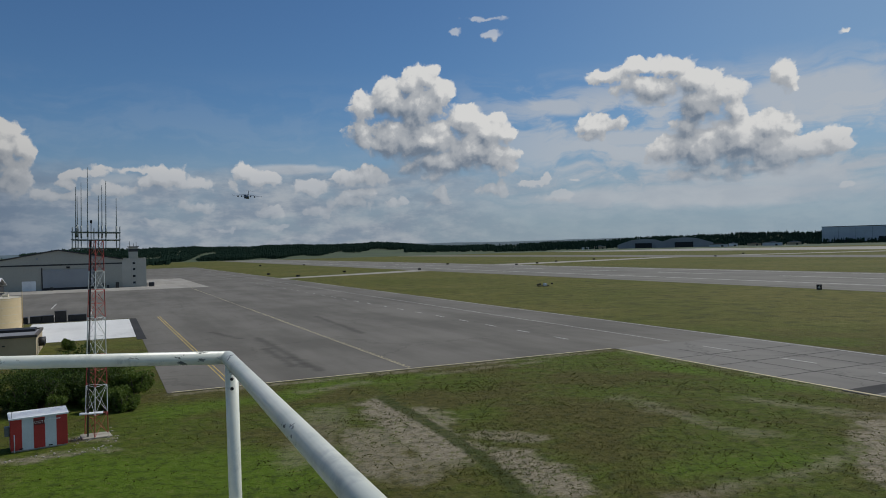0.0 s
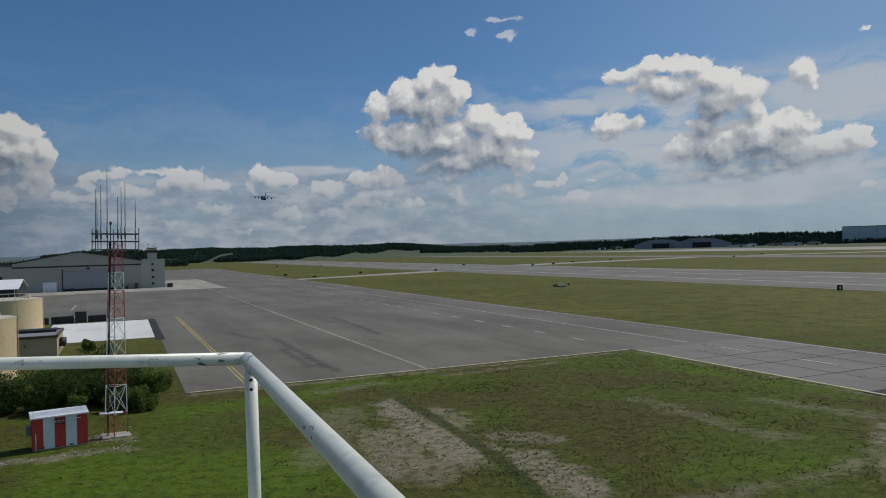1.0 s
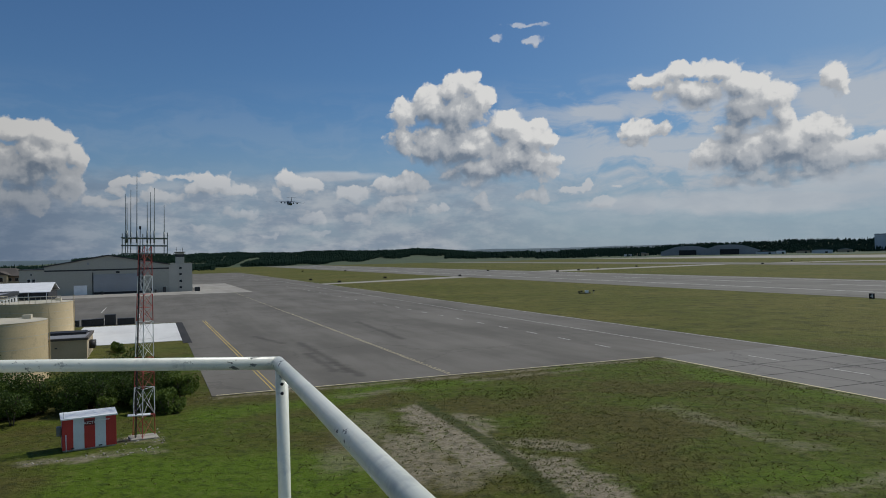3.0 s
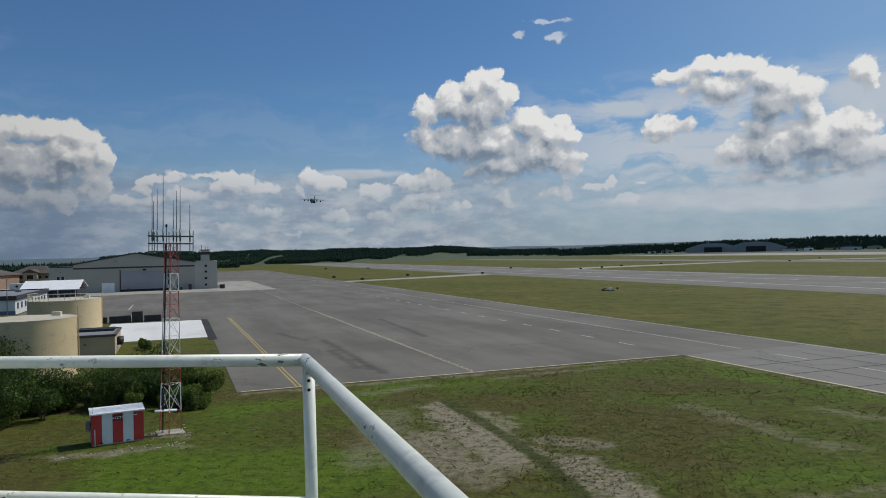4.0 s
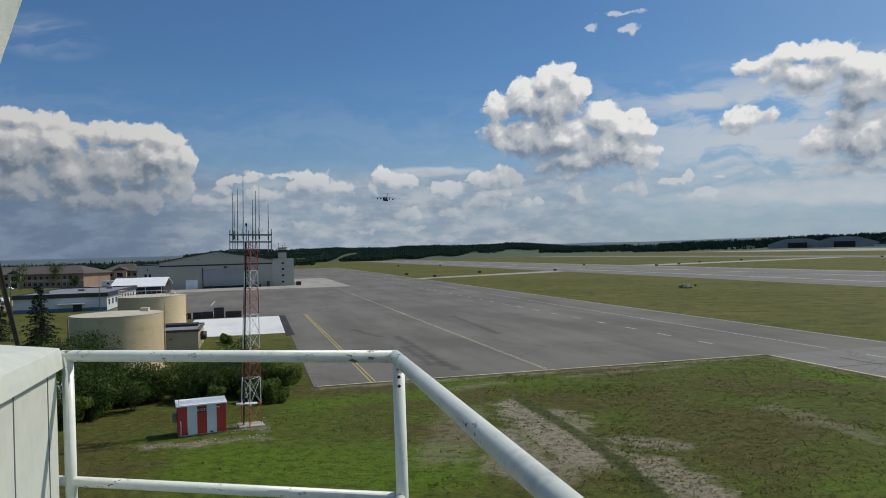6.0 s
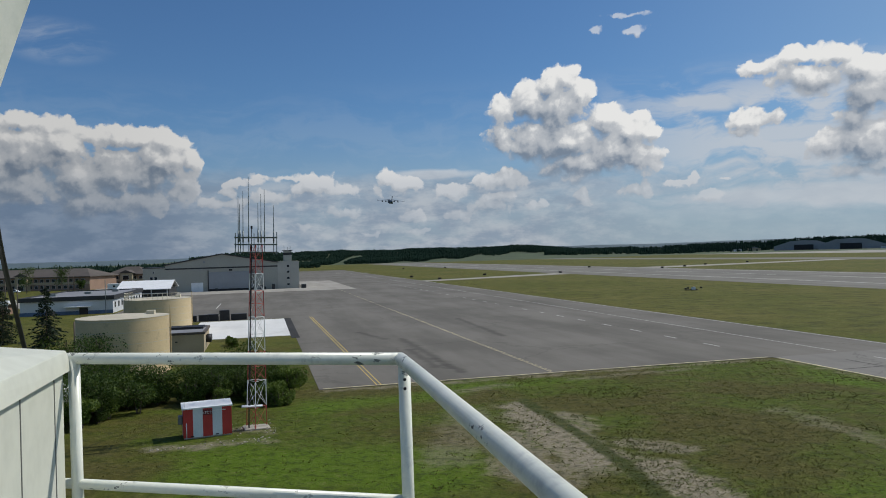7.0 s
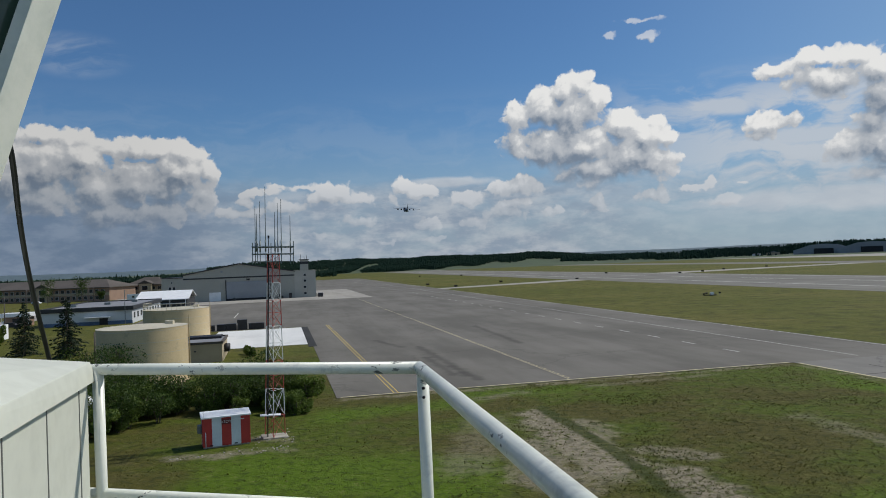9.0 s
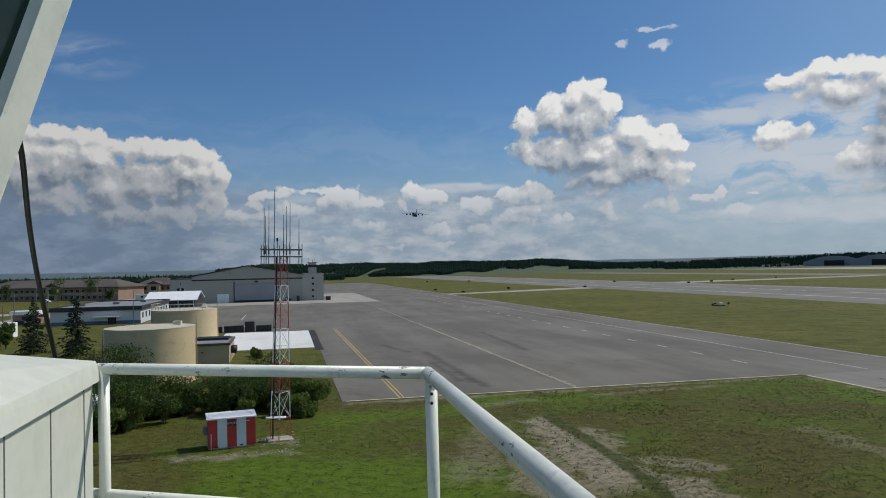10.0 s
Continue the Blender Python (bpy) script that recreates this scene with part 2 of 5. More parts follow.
def grass_ground():
    mat, k, shader = material("grass_ground", 0.9)
    shader.inputs["Specular IOR Level"].default_value = 0.15
    p = k.add("ShaderNodeNewGeometry").outputs["Position"]
    huge, broad, mid, fine = k.noise(p, 0.012, 3), k.noise(p, 0.07, 5, 0.6), k.noise(p, 0.55, 5, 0.65), k.noise(p, 5.0, 4, 0.7)
    lush, dull, dry = (0.078, 0.108, 0.008), (0.086, 0.079, 0.016), (0.125, 0.102, 0.042)
    tint = k.mix(k.ramp(broad, 0.42, 0.58), dull, lush)
    tint = k.mix(k.math("MULTIPLY", k.ramp(mid, 0.48, 0.72), 0.55), tint, dry)
    # fresh green growth in a few places
    edge = k.math("MULTIPLY", k.math("SUBTRACT", k.noise(p, 0.16, 5, 0.65), 0.5), 9.0)
    for a, b, half in (((-21.0, 42.0), (-10.0, 42.0), 4.6), ((13.0, 40.5), (19.0, 41.5), 1.6), ((-22.0, 59.0), (-13.0, 64.0), 1.8), ((-13.0, 68.0), (-2.0, 71.5), 1.2), ((20.5, 83.0), (23.0, 71.5), 1.3), ((23.0, 71.5), (31.0, 60.0), 0.9)):
        d = k.math("ADD", k.math("SUBTRACT", segment_distance(k, p, a, b), half), edge)
        tint = k.mix(k.math("MULTIPLY", k.ramp(d, 2.5, -2.0), 0.75), tint, (0.092, 0.160, 0.006))
    # out on the airfield the turf is drier and more even
    x, y, z = k.split(p)
    out = k.ramp(k.vec("LENGTH", k.vec("MULTIPLY", p, (1, 1, 0))), 84, 130)
    field = k.mix(k.ramp(k.noise(k.vec("MULTIPLY", p, (0.9, 1, 1)), 0.02, 5, 0.6), 0.35, 0.65), (0.096, 0.104, 0.015), (0.142, 0.128, 0.030))
    patchy = k.noise(p, 0.22, 7, 0.75)
    field = k.mix(k.math("MULTIPLY", k.ramp(patchy, 0.48, 0.62), 0.75), field, (0.046, 0.054, 0.013))
    field = k.mix(k.math("MULTIPLY", k.ramp(patchy, 0.46, 0.34), 0.5), field, (0.20, 0.18, 0.07))
    tint = k.mix(k.math("MULTIPLY", out, 0.9), tint, field)
    # bare gravel worn into the turf
    ragged = k.math("MULTIPLY", k.math("SUBTRACT", k.noise(p, 0.45, 6, 0.72), 0.5), 5.5)
    bare = None
    for a, b, half, strength in BARE:
        d = k.math("ADD", k.math("SUBTRACT", segment_distance(k, p, a, b), half), ragged)
        d = k.math("MULTIPLY", k.ramp(d, 0.9, -0.7), strength)
        bare = d if bare is None else k.math("MAXIMUM", bare, d)
    gravel = k.mix(k.ramp(k.noise(p, 2.6, 5, 0.75), 0.35, 0.68), (0.240, 0.205, 0.142), (0.36, 0.315, 0.230))
    specks = k.ramp(k.noise(p, 1.5, 6, 0.75), 0.53, 0.60)
    tint = k.mix(k.math("MULTIPLY", bare, k.math("SUBTRACT", 1.0, k.math("MULTIPLY", specks, 0.78))), tint, gravel)
    # an old wheel track grown over with darker grass
    for a, b in zip(TRACK, TRACK[1:]):
        d = k.math("ADD", segment_distance(k, p, a, b), k.math("MULTIPLY", k.math("SUBTRACT", mid, 0.5), 0.8))
        tint = k.mix(k.math("MULTIPLY", k.ramp(d, 0.75, 0.30), 0.9), tint, (0.052, 0.066, 0.012))
    clump = k.noise(p, 1.3, 6, 0.78)
    tint = k.mix(k.math("MULTIPLY", k.ramp(clump, 0.50, 0.59), k.ramp(out, 0.0, 1.0, 0.50, 0.30)), tint, (0.020, 0.027, 0.007))
    tint = k.mix(k.math("MULTIPLY", k.ramp(clump, 0.45, 0.36), 0.5), tint, (0.19, 0.18, 0.06))
    tint = k.mix(k.math("MULTIPLY", k.ramp(fine, 0.50, 0.66), k.ramp(out, 0.0, 1.0, 0.42, 0.15)), tint, (0.020, 0.026, 0.008))
    k.put(shader.inputs["Base Color"], tint)
    relief(k, shader, k.math("ADD", fine, k.math("ADD", k.math("MULTIPLY", clump, 2.0), k.math("MULTIPLY", mid, 2.0))), 0.8, 0.12)
    return mat


# worn ground: from, to, half width, how bare
BARE = [((-6.0, 60.2), (-4.6, 57.0), 1.2, 1.0), ((-4.4, 56.0), (0.2, 45.2), 2.0, 1.0), ((-5.6, 50.0), (-3.5, 42.5), 1.8, 0.8), ((0.2, 44.0), (-2.2, 41.2), 1.6, 0.6),
        ((2.4, 48.8), (5.0, 48.0), 1.1, 0.75), ((3.9, 43.6), (6.0, 38.0), 1.6, 0.95), ((-2.4, 57.2), (0.0, 53.8), 0.8, 0.8), ((14.2, 59.6), (18.0, 51.0), 0.8, 0.42), ((18.7, 48.9), (20.6, 47.0), 0.8, 0.42),
        ((29.6, 47.5), (24.6, 37.6), 2.7, 1.0), ((11.2, 35.9), (20.2, 39.9), 0.3, 0.5), ((20.2, 39.9), (25.0, 44.4), 0.3, 0.5), ((-9.4, 57.0), (-8.6, 44.0), 1.6, 0.4),
        ((-13.0, 65.6), (-7.5, 69.4), 0.5, 0.55), ((-1.5, 73.0), (10.5, 79.2), 0.5, 0.5), ((-24.1, 65.7), (18.8, 85.6), 0.3, 0.75), ((20.5, 85.0), (52.0, 17.5), 0.2, 0.5),
        ((-25.6, 50.4), (-23.4, 50.0), 0.4, 0.7), ((-29.0, 44.5), (-22.5, 47.5), 0.3, 0.9), ((24.0, 57.5), (30.5, 51.0), 0.9, 0.4)]
TRACK = [(-5.6, 62.5), (-4.7, 60.1), (-1.3, 52.4), (1.6, 44.9), (3.2, 39.4), (4.6, 33.0)]


# where turning wheels have left dark rubber on the apron
STREAKS = [((-27.6, 107.4), (-13.2, 76.7)), ((-23.3, 94.7), (-16.6, 80.1)), ((-18.4, 87.0), (-14.9, 79.1)), ((-37.4, 116.7), (-29.8, 106.6)), ((-24.5, 140.0), (-12.5, 109.8))]


def pavement(name, dark, light, cells_scale=0.06, crack=0.5, angle=0.4335, streaks=()):
    mat, k, shader = material(name, 0.92)
    shader.inputs["Specular IOR Level"].default_value = 0.2
    p = k.add("ShaderNodeNewGeometry").outputs["Position"]
    turn = k.add("ShaderNodeVectorRotate")
    turn.rotation_type = "Z_AXIS"
    k.put(turn.inputs["Vector"], p)
    turn.inputs["Angle"].default_value = -angle
    q = turn.outputs[0]
    along = k.noise(k.vec("MULTIPLY", q, (0.16, 0.025, 1)), 1.0, 4, 0.6)
    broad, fine = k.noise(p, 0.045, 5, 0.6), k.noise(p, 3.5, 4, 0.7)
    tint = k.mix(k.ramp(k.math("ADD", k.math("MULTIPLY", along, 0.55), k.math("MULTIPLY", broad, 0.45)), 0.36, 0.64), dark, light)
    tint = k.mix(k.math("MULTIPLY", k.ramp(fine, 0.5, 0.8), 0.22), tint, [c * 0.6 for c in dark])
    for a, b in streaks:
        d = k.math("ADD", segment_distance(k, p, a, b), k.math("MULTIPLY", k.math("SUBTRACT", k.noise(p, 0.5, 4, 0.6), 0.5), 1.6))
        tint = k.mix(k.math("MULTIPLY", k.ramp(d, 1.0, 0.0), 0.55), tint, [c * 0.45 for c in dark])
    if crack:
        cells = k.add("ShaderNodeTexVoronoi")
        cells.feature = "DISTANCE_TO_EDGE"
        k.put(cells.inputs["Vector"], k.vec("ADD", q, k.vec("SCALE", k.noise(p, 0.25, 4, 0.6, "Color"), scale=5.0)))
        cells.inputs["Scale"].default_value = cells_scale
        line = k.math("MULTIPLY", k.ramp(cells.outputs["Distance"], 0.014, 0.004), k.ramp(k.noise(p, 0.04, 3), 0.40, 0.55))
        tint = k.mix(k.math("MULTIPLY", line, crack), tint, [c * 0.35 for c in dark])
    k.put(shader.inputs["Base Color"], tint)
    relief(k, shader, fine, 0.25, 0.01)
    return mat


ASPHALT = pavement("apron_asphalt", (0.124, 0.116, 0.100), (0.186, 0.174, 0.152), crack=0.22, streaks=STREAKS)
TAXIWAY = pavement("taxiway_asphalt", (0.150, 0.143, 0.130), (0.215, 0.205, 0.185), 0.10, crack=0.35)
RUNWAY = pavement("runway_asphalt", (0.155, 0.148, 0.128), (0.215, 0.205, 0.18), crack=0.3)
CONCRETE = pavement("concrete", (0.29, 0.272, 0.24), (0.38, 0.36, 0.32), crack=0.3)
SLAB = pavement("white_concrete", (0.60, 0.60, 0.58), (0.74, 0.74, 0.72), crack=0.15)
PATCH = pavement("tar_patch", (0.035, 0.035, 0.035), (0.06, 0.058, 0.055), crack=0.0)
GRASS = grass_ground()
YELLOW = surface("yellow_paint", (0.62, 0.46, 0.10), 0.8, vary=0.15, scale=0.5, object_space=False, stain=(0.25, 0.21, 0.12))
CREAM = surface("cream_line_paint", (0.60, 0.52, 0.31), 0.8, vary=0.15, scale=0.5, object_space=False, stain=(0.28, 0.25, 0.18))
LINE_WHITE = surface("worn_white_paint", (0.52, 0.51, 0.47), 0.8, vary=0.15, scale=0.5, object_space=False, stain=(0.25, 0.24, 0.22))


def rail_paint():
    mat, k, shader = material("white_rail_paint", 0.35)
    p = k.add("ShaderNodeTexCoord").outputs["Object"]
    tint = k.mix(k.ramp(k.noise(p, 6.0, 5, 0.65), 0.35, 0.7), (0.80, 0.81, 0.72), (0.68, 0.71, 0.63))
    dirt = k.math("MULTIPLY", k.ramp(k.noise(p, 3.2, 6, 0.7), 0.53, 0.66), 0.6)
    tint = k.mix(dirt, tint, (0.40, 0.42, 0.40))
    patch = k.ramp(k.noise(p, 2.1, 2, 0.5), 0.50, 0.60)
    chips = k.math("MULTIPLY", k.ramp(k.noise(k.vec("MULTIPLY", p, (1, 1, 1.8)), 26.0, 4, 0.6), 0.585, 0.62), patch)
    tint = k.mix(chips, tint, (0.10, 0.11, 0.105))
    k.put(shader.inputs["Base Color"], tint)
    k.put(shader.inputs["Roughness"], k.ramp(chips, 0, 1, 0.33, 0.75))
    relief(k, shader, k.math("SUBTRACT", k.noise(p, 40, 3), chips), 0.12, 0.004)
    return mat


RAIL_PAINT = rail_paint()
CABINET_PAINT = surface("cream_metal", (0.63, 0.645, 0.555), 0.5, vary=0.03, scale=1.2, fine=8, bump=0.01)
RED = surface("red_paint", (0.52, 0.045, 0.035), 0.6, vary=0.12, scale=0.8)
WHITE = surface("white_paint", (0.72, 0.76, 0.78), 0.6, vary=0.08, scale=0.8)
ROOF_WHITE = surface("white_roof_metal", (0.82, 0.83, 0.83), 0.5, vary=0.06)
MAST_RED = surface("faded_red_steel", (0.42, 0.075, 0.06), 0.6, vary=0.2, scale=2.0)
MAST_WHITE = surface("white_steel", (0.75, 0.75, 0.73), 0.6, vary=0.1, scale=2.0)
STEEL = surface("dull_grey_steel", (0.20, 0.23, 0.23), 0.55, 0.4, vary=0.2, scale=2.0)
BLACK = surface("black_metal", (0.015, 0.015, 0.017), 0.6, vary=0.3)
CABLE = surface("black_rubber", (0.02, 0.022, 0.022), 0.5)
TANK = surface("tan_tank_paint", (0.60, 0.475, 0.28), 0.55, vary=0.07, scale=0.25, fine=6, bump=0.05, stain=(0.42, 0.34, 0.21))
TANK_TOP = surface("pale_tank_roof", (0.55, 0.50, 0.38), 0.6, vary=0.1, scale=0.3)
HANGAR_WALL = surface("grey_green_siding", (0.36, 0.36, 0.315), 0.6, vary=0.06, scale=0.05, fine=2.0)
HANGAR_DARK = surface("dark_trim", (0.03, 0.032, 0.035), 0.6)
HANGAR_DOOR = surface("blue_grey_door", (0.27, 0.29, 0.31), 0.55, vary=0.08, scale=0.1)
PALE_WALL = surface("pale_wall", (0.58, 0.60, 0.61), 0.7, vary=0.06, scale=0.1)
TAN_WALL = surface("tan_block_wall", (0.44, 0.36, 0.24), 0.8, vary=0.08, scale=0.4)
BRICK_WALL = surface("brown_wall", (0.30, 0.20, 0.145), 0.85, vary=0.12, scale=0.15)
BROWN_ROOF = surface("brown_roof", (0.10, 0.085, 0.072), 0.85, vary=0.15, scale=0.1)
FLAT_ROOF = surface("grey_flat_roof", (0.22, 0.225, 0.24), 0.8, vary=0.12, scale=0.1)
BLUE = surface("blue_band", (0.10, 0.15, 0.24), 0.7)
GLASS_DARK = surface("dark_window", (0.02, 0.025, 0.03), 0.15)
AIRCRAFT = surface("aircraft_grey", (0.10, 0.115, 0.13), 0.5, vary=0.1, scale=0.1)
WOOD = surface("weathered_pole_wood", (0.12, 0.10, 0.085), 0.9, vary=0.2, scale=1.0)
STONE = surface("pale_rubble", (0.36, 0.335, 0.28), 0.9, vary=0.2, scale=1.5)
ORANGE = surface("orange_paint", (0.60, 0.22, 0.05), 0.6)

# ---- mesh helpers ----


def part(name, bm, mat, parent=None, label=""):
    me = bpy.data.meshes.new(name)
    bm.to_mesh(me)
    bm.free()
    for m in mat if isinstance(mat, (list, tuple)) else [mat]:
        me.materials.append(m)
    ob = new(name, me)
    if parent is not None:
        ob.parent = parent
    if label:
        ob["label"] = label
    return ob


def thing(name, x, y, z, rz, label, category, group="", kind=""):
    """An empty at the base of a thing."""
    ob = new(name)
    ob.empty_display_size = 0.2
    ob.matrix_world = pose(x, y, z, 0, 0, rz)
    return tagged(ob, label, category, group, kind)


def add_box(bm, size, at=(0, 0, 0), turn=0.0, bevel=0.0):
    """A box standing with its base's centre at at."""
    made = bmesh.ops.create_cube(bm, size=1)["verts"]
    bmesh.ops.scale(bm, vec=size, verts=made)
    bmesh.ops.translate(bm, vec=(0, 0, size[2] / 2), verts=made)
    if turn:
        bmesh.ops.rotate(bm, cent=(0, 0, 0), matrix=Matrix.Rotation(radians(turn), 3, "Z"), verts=made)
    bmesh.ops.translate(bm, vec=at, verts=made)
    if bevel:
        edges = list({e for vtx in made for e in vtx.link_edges})
        bmesh.ops.bevel(bm, geom=edges, offset=bevel, segments=2, affect="EDGES", profile=0.5)


def box(size, at=(0, 0, 0), turn=0.0, bevel=0.0):
    bm = bmesh.new()
    add_box(bm, size, at, turn, bevel)
    return bm


def add_bar(bm, a, b, r, sides=8, r2=None):
    """A round bar from a to b."""
    a, b = Vector(a), Vector(b)
    made = bmesh.ops.create_cone(bm, cap_ends=True, segments=sides, radius1=r, radius2=r if r2 is None else r2, depth=(b - a).length)["verts"]
    m = Matrix.Translation((a + b) / 2) @ (b - a).to_track_quat("Z", "Y").to_matrix().to_4x4()
    bmesh.ops.transform(bm, matrix=m, verts=made)
    if sides >= 8:
        for f in {f for vtx in made for f in vtx.link_faces if len(f.verts) == 4}:
            f.smooth = True


def bar(a, b, r, sides=8, r2=None):
    bm = bmesh.new()
    add_bar(bm, a, b, r, sides, r2)
    return bm


def prism(points, z0, z1):
    """An upright prism over a plan polygon."""
    bm = bmesh.new()
    low = [bm.verts.new((x, y, z0)) for x, y in points]
    top = [bm.verts.new((x, y, z1)) for x, y in points]
    bm.faces.new(low[::-1])
    bm.faces.new(top)
    for i in range(len(points)):
        j = (i + 1) % len(points)
        bm.faces.new((low[i], low[j], top[j], top[i]))
    bmesh.ops.recalc_face_normals(bm, faces=bm.faces)
    return bm


def profile(points, y0, y1):
    """A prism over an upright outline of (x, z), from y0 to y1."""
    bm = prism([(x, z) for x, z in points], y0, y1)
    bmesh.ops.transform(bm, matrix=Matrix(((1, 0, 0, 0), (0, 0, 1, 0), (0, 1, 0, 0), (0, 0, 0, 1))), verts=bm.verts)
    bmesh.ops.recalc_face_normals(bm, faces=bm.faces)
    return bm


# the airfield's grid: b runs along the runway, a across it
ALONG, ACROSS = Vector((-0.42, 0.9075)), Vector((0.9075, 0.42))
GRID_TURN = math.degrees(math.atan2(0.42, 0.9075))


def grid(a, b):
    p = ACROSS * a + ALONG * b
    return p.x, p.y


def strip(name, a0, a1, b0, b1, z, mat, label, category="pavement", thick=0.3):
    """A rectangle of paving on the airfield's grid, its top at z."""
    ob = part(name, prism([grid(a0, b0), grid(a1, b0), grid(a1, b1), grid(a0, b1)], z - thick, z), mat)
    return tagged(ob, label, category, kind="structure")

# ---- ground and paving ----


def ground_sheet():
    bm = bmesh.new()
    rings = [0, 40, 80, 160, 320, 640, 1200, 2200, 4900]
    last = [bm.verts.new((0, 0, 0))]
    for r in rings[1:]:
        ring = [bm.verts.new((r * math.sin(i * math.tau / 48), r * math.cos(i * math.tau / 48), 0)) for i in range(48)]
        for i in range(48):
            j = (i + 1) % 48
            bm.faces.new((last[0], ring[j], ring[i]) if len(last) == 1 else (last[i], last[j], ring[j], ring[i]))
        last = ring
    bmesh.ops.recalc_face_normals(bm, faces=bm.faces)
    if sum(f.normal.z for f in bm.faces) < 0:
        bmesh.ops.reverse_faces(bm, faces=bm.faces)
    return part("ground", bm, GRASS)


tagged(ground_sheet(), "patchy green turf with worn gravel and dry weeds", "ground", kind="structure")
strip("pavement_apron", 4.9, 74.5, 70.7, 700, 0.030, ASPHALT, "weathered grey asphalt parking apron with faint tyre streaks", "apron")
strip("pavement_ramp", -36, 4.9, 159, 425, 0.028, ASPHALT, "grey asphalt ramp before the hangar", "apron")
strip("pavement_taxiway", 55.0, 74.5, -120, 70.7, 0.029, TAXIWAY, "pale cracked asphalt taxiway joining the apron", "taxiway")
strip("pavement_slab", -12.5, 4.2, 122.3, 157.5, 0.05, SLAB, "bright white concrete slab beside the apron", "slab")
strip("pavement_tar_strip", 4.2, 5.5, 118.3, 158.2, 0.045, PATCH, "dark tar strip along the white slab", "pavement")
strip("pavement_hangar_front", -52, 17.4, 286, 316, 0.05, CONCRETE, "pale concrete strip in front of the hangar", "pavement")
strip("pavement_concrete_pad", 17.4, 35.5, 286, 400, 0.05, CONCRETE, "pale concrete pad beside the hangar", "pavement")
strip("pavement_road", -80, -70, 40, 420, 0.028, CONCRETE, "pale road beside the long building", "road")
strip("pavement_lot", -130, -80, 176, 200, 0.026, TAXIWAY, "grey asphalt car park by the road", "car park")
strip("pavement_office_road", -210, -80, 262, 275, 0.027, CONCRETE, "pale road before the office building", "road")
strip("runway", 159, 241, -500, 2200, 0.030, RUNWAY, "long grey asphalt runway with painted lines", "runway")
strip("pavement_far_taxiway", 420, 474, -500, 2000, 0.030, RUNWAY, "distant pale parallel taxiway", "taxiway")
strip("pavement_far_ramp", 680, 880, -500, 2400, 0.030, CONCRETE, "distant pale parking ramp across the runway", "apron")
tagged(part("pavement_link", prism([grid(74.5, 333), grid(74.5, 346), grid(159, 384), grid(159, 362)], -0.2, 0.032), CONCRETE), "pale link road from the apron to the runway", "taxiway", kind="structure")
tagged(part("pavement_far_link", prism([grid(241, 412), grid(241, 440), grid(420, 470), grid(420, 450)], -0.2, 0.032), CONCRETE), "pale link road beyond the runway", "taxiway", kind="structure")
tagged(part("pavement_diagonal_link", prism([grid(474, 440), grid(474, 462), grid(680, 395), grid(680, 360)], -0.2, 0.032), CONCRETE), "distant pale diagonal link road", "taxiway", kind="structure")


def marking(name, a0, a1, b0, b1, mat, label):
    ob = part(name, prism([grid(a0, b0), grid(a1, b0), grid(a1, b1), grid(a0, b1)], 0.031, 0.037), mat)
    return tagged(ob, label, "road marking", kind="structure")


for off in (0.0, 0.42):
    line = prism([grid(10.45 + off, 70.9), grid(10.55 + off, 70.9), grid(9.59 + off, 159), grid(9.47 + off, 159)], 0.031, 0.037)
    tagged(part("marking_yellow_line", line, YELLOW), "double yellow painted line on the apron", "road marking", kind="structure")
for a0, b0 in ((-10, 172), (-3, 172), (-24, 200), (-12, 200)):
    marking("marking_parking_line", a0, a0 + 0.25, b0, b0 + 22, LINE_WHITE, "faint white parking line on the ramp")
marking("marking_apron_line", 28.75, 28.84, 70.9, 290, CREAM, "worn cream line edged with yellow dashes on the apron")
marking("marking_edge_line", 64.4, 64.56, 72, 640, LINE_WHITE, "long worn white edge line")
marking("marking_taxi_edge", 73.9, 74.1, -120, 640, LINE_WHITE, "pale edge line beside the grass")
for i in range(3):
    marking("marking_taxi_dash", 64.4, 64.6, 40 + 11 * i, 44.5 + 11 * i, LINE_WHITE, "faint worn dash on the taxiway")
strip("pavement_dark_patch", 54.6, 63.0, 38.6, 40.9, 0.034, PATCH, "dark tar repair across the taxiway", "pavement", 0.2)
for i in range(9):
    b0 = 6.5 + 6.9 * i + 0.7 * math.sin(i * 2.1)
    marking("marking_tar_joint", 55.6, 74.2, b0, b0 + 0.16, PATCH, "dark tar-sealed joint across the taxiway")
for a0 in (60.4, 67.9):
    marking("marking_tar_joint", a0, a0 + 0.14, -40, 66, PATCH, "dark tar-sealed joint along the taxiway")
marking("marking_near_edge", 55.0, 55.32, -120, 70, CREAM, "yellow line along the taxiway edge")
marking("marking_apron_edge", 5.3, 54.6, 70.9, 71.12, CREAM, "pale worn border line of the apron")
marking("marking_runway_edge", 179, 180.0, -500, 2000, LINE_WHITE, "white runway edge line")
marking("marking_runway_far_edge", 234, 235, -500, 2000, LINE_WHITE, "white far runway edge line")
for i in range(52):
    b = 81.0 + 9.75 * i
    tagged(marking("marking_dash", 55.22, 55.44, b, b + 3.4, LINE_WHITE, "short white painted dash on the apron"), group="apron dashes")
for i in range(70):
    b = 72 + 1.35 * i
    tagged(marking("marking_yellow_dash", 29.06, 29.16, b, b + 0.8, CREAM, "short yellow painted dash beside the apron line"), group="yellow dashes")
for i in range(24):
    b = 80 + 61 * i
    tagged(marking("marking_runway_dash", 207.0, 207.9, b, b + 36, LINE_WHITE, "white runway centre dash"), group="runway centre dashes")

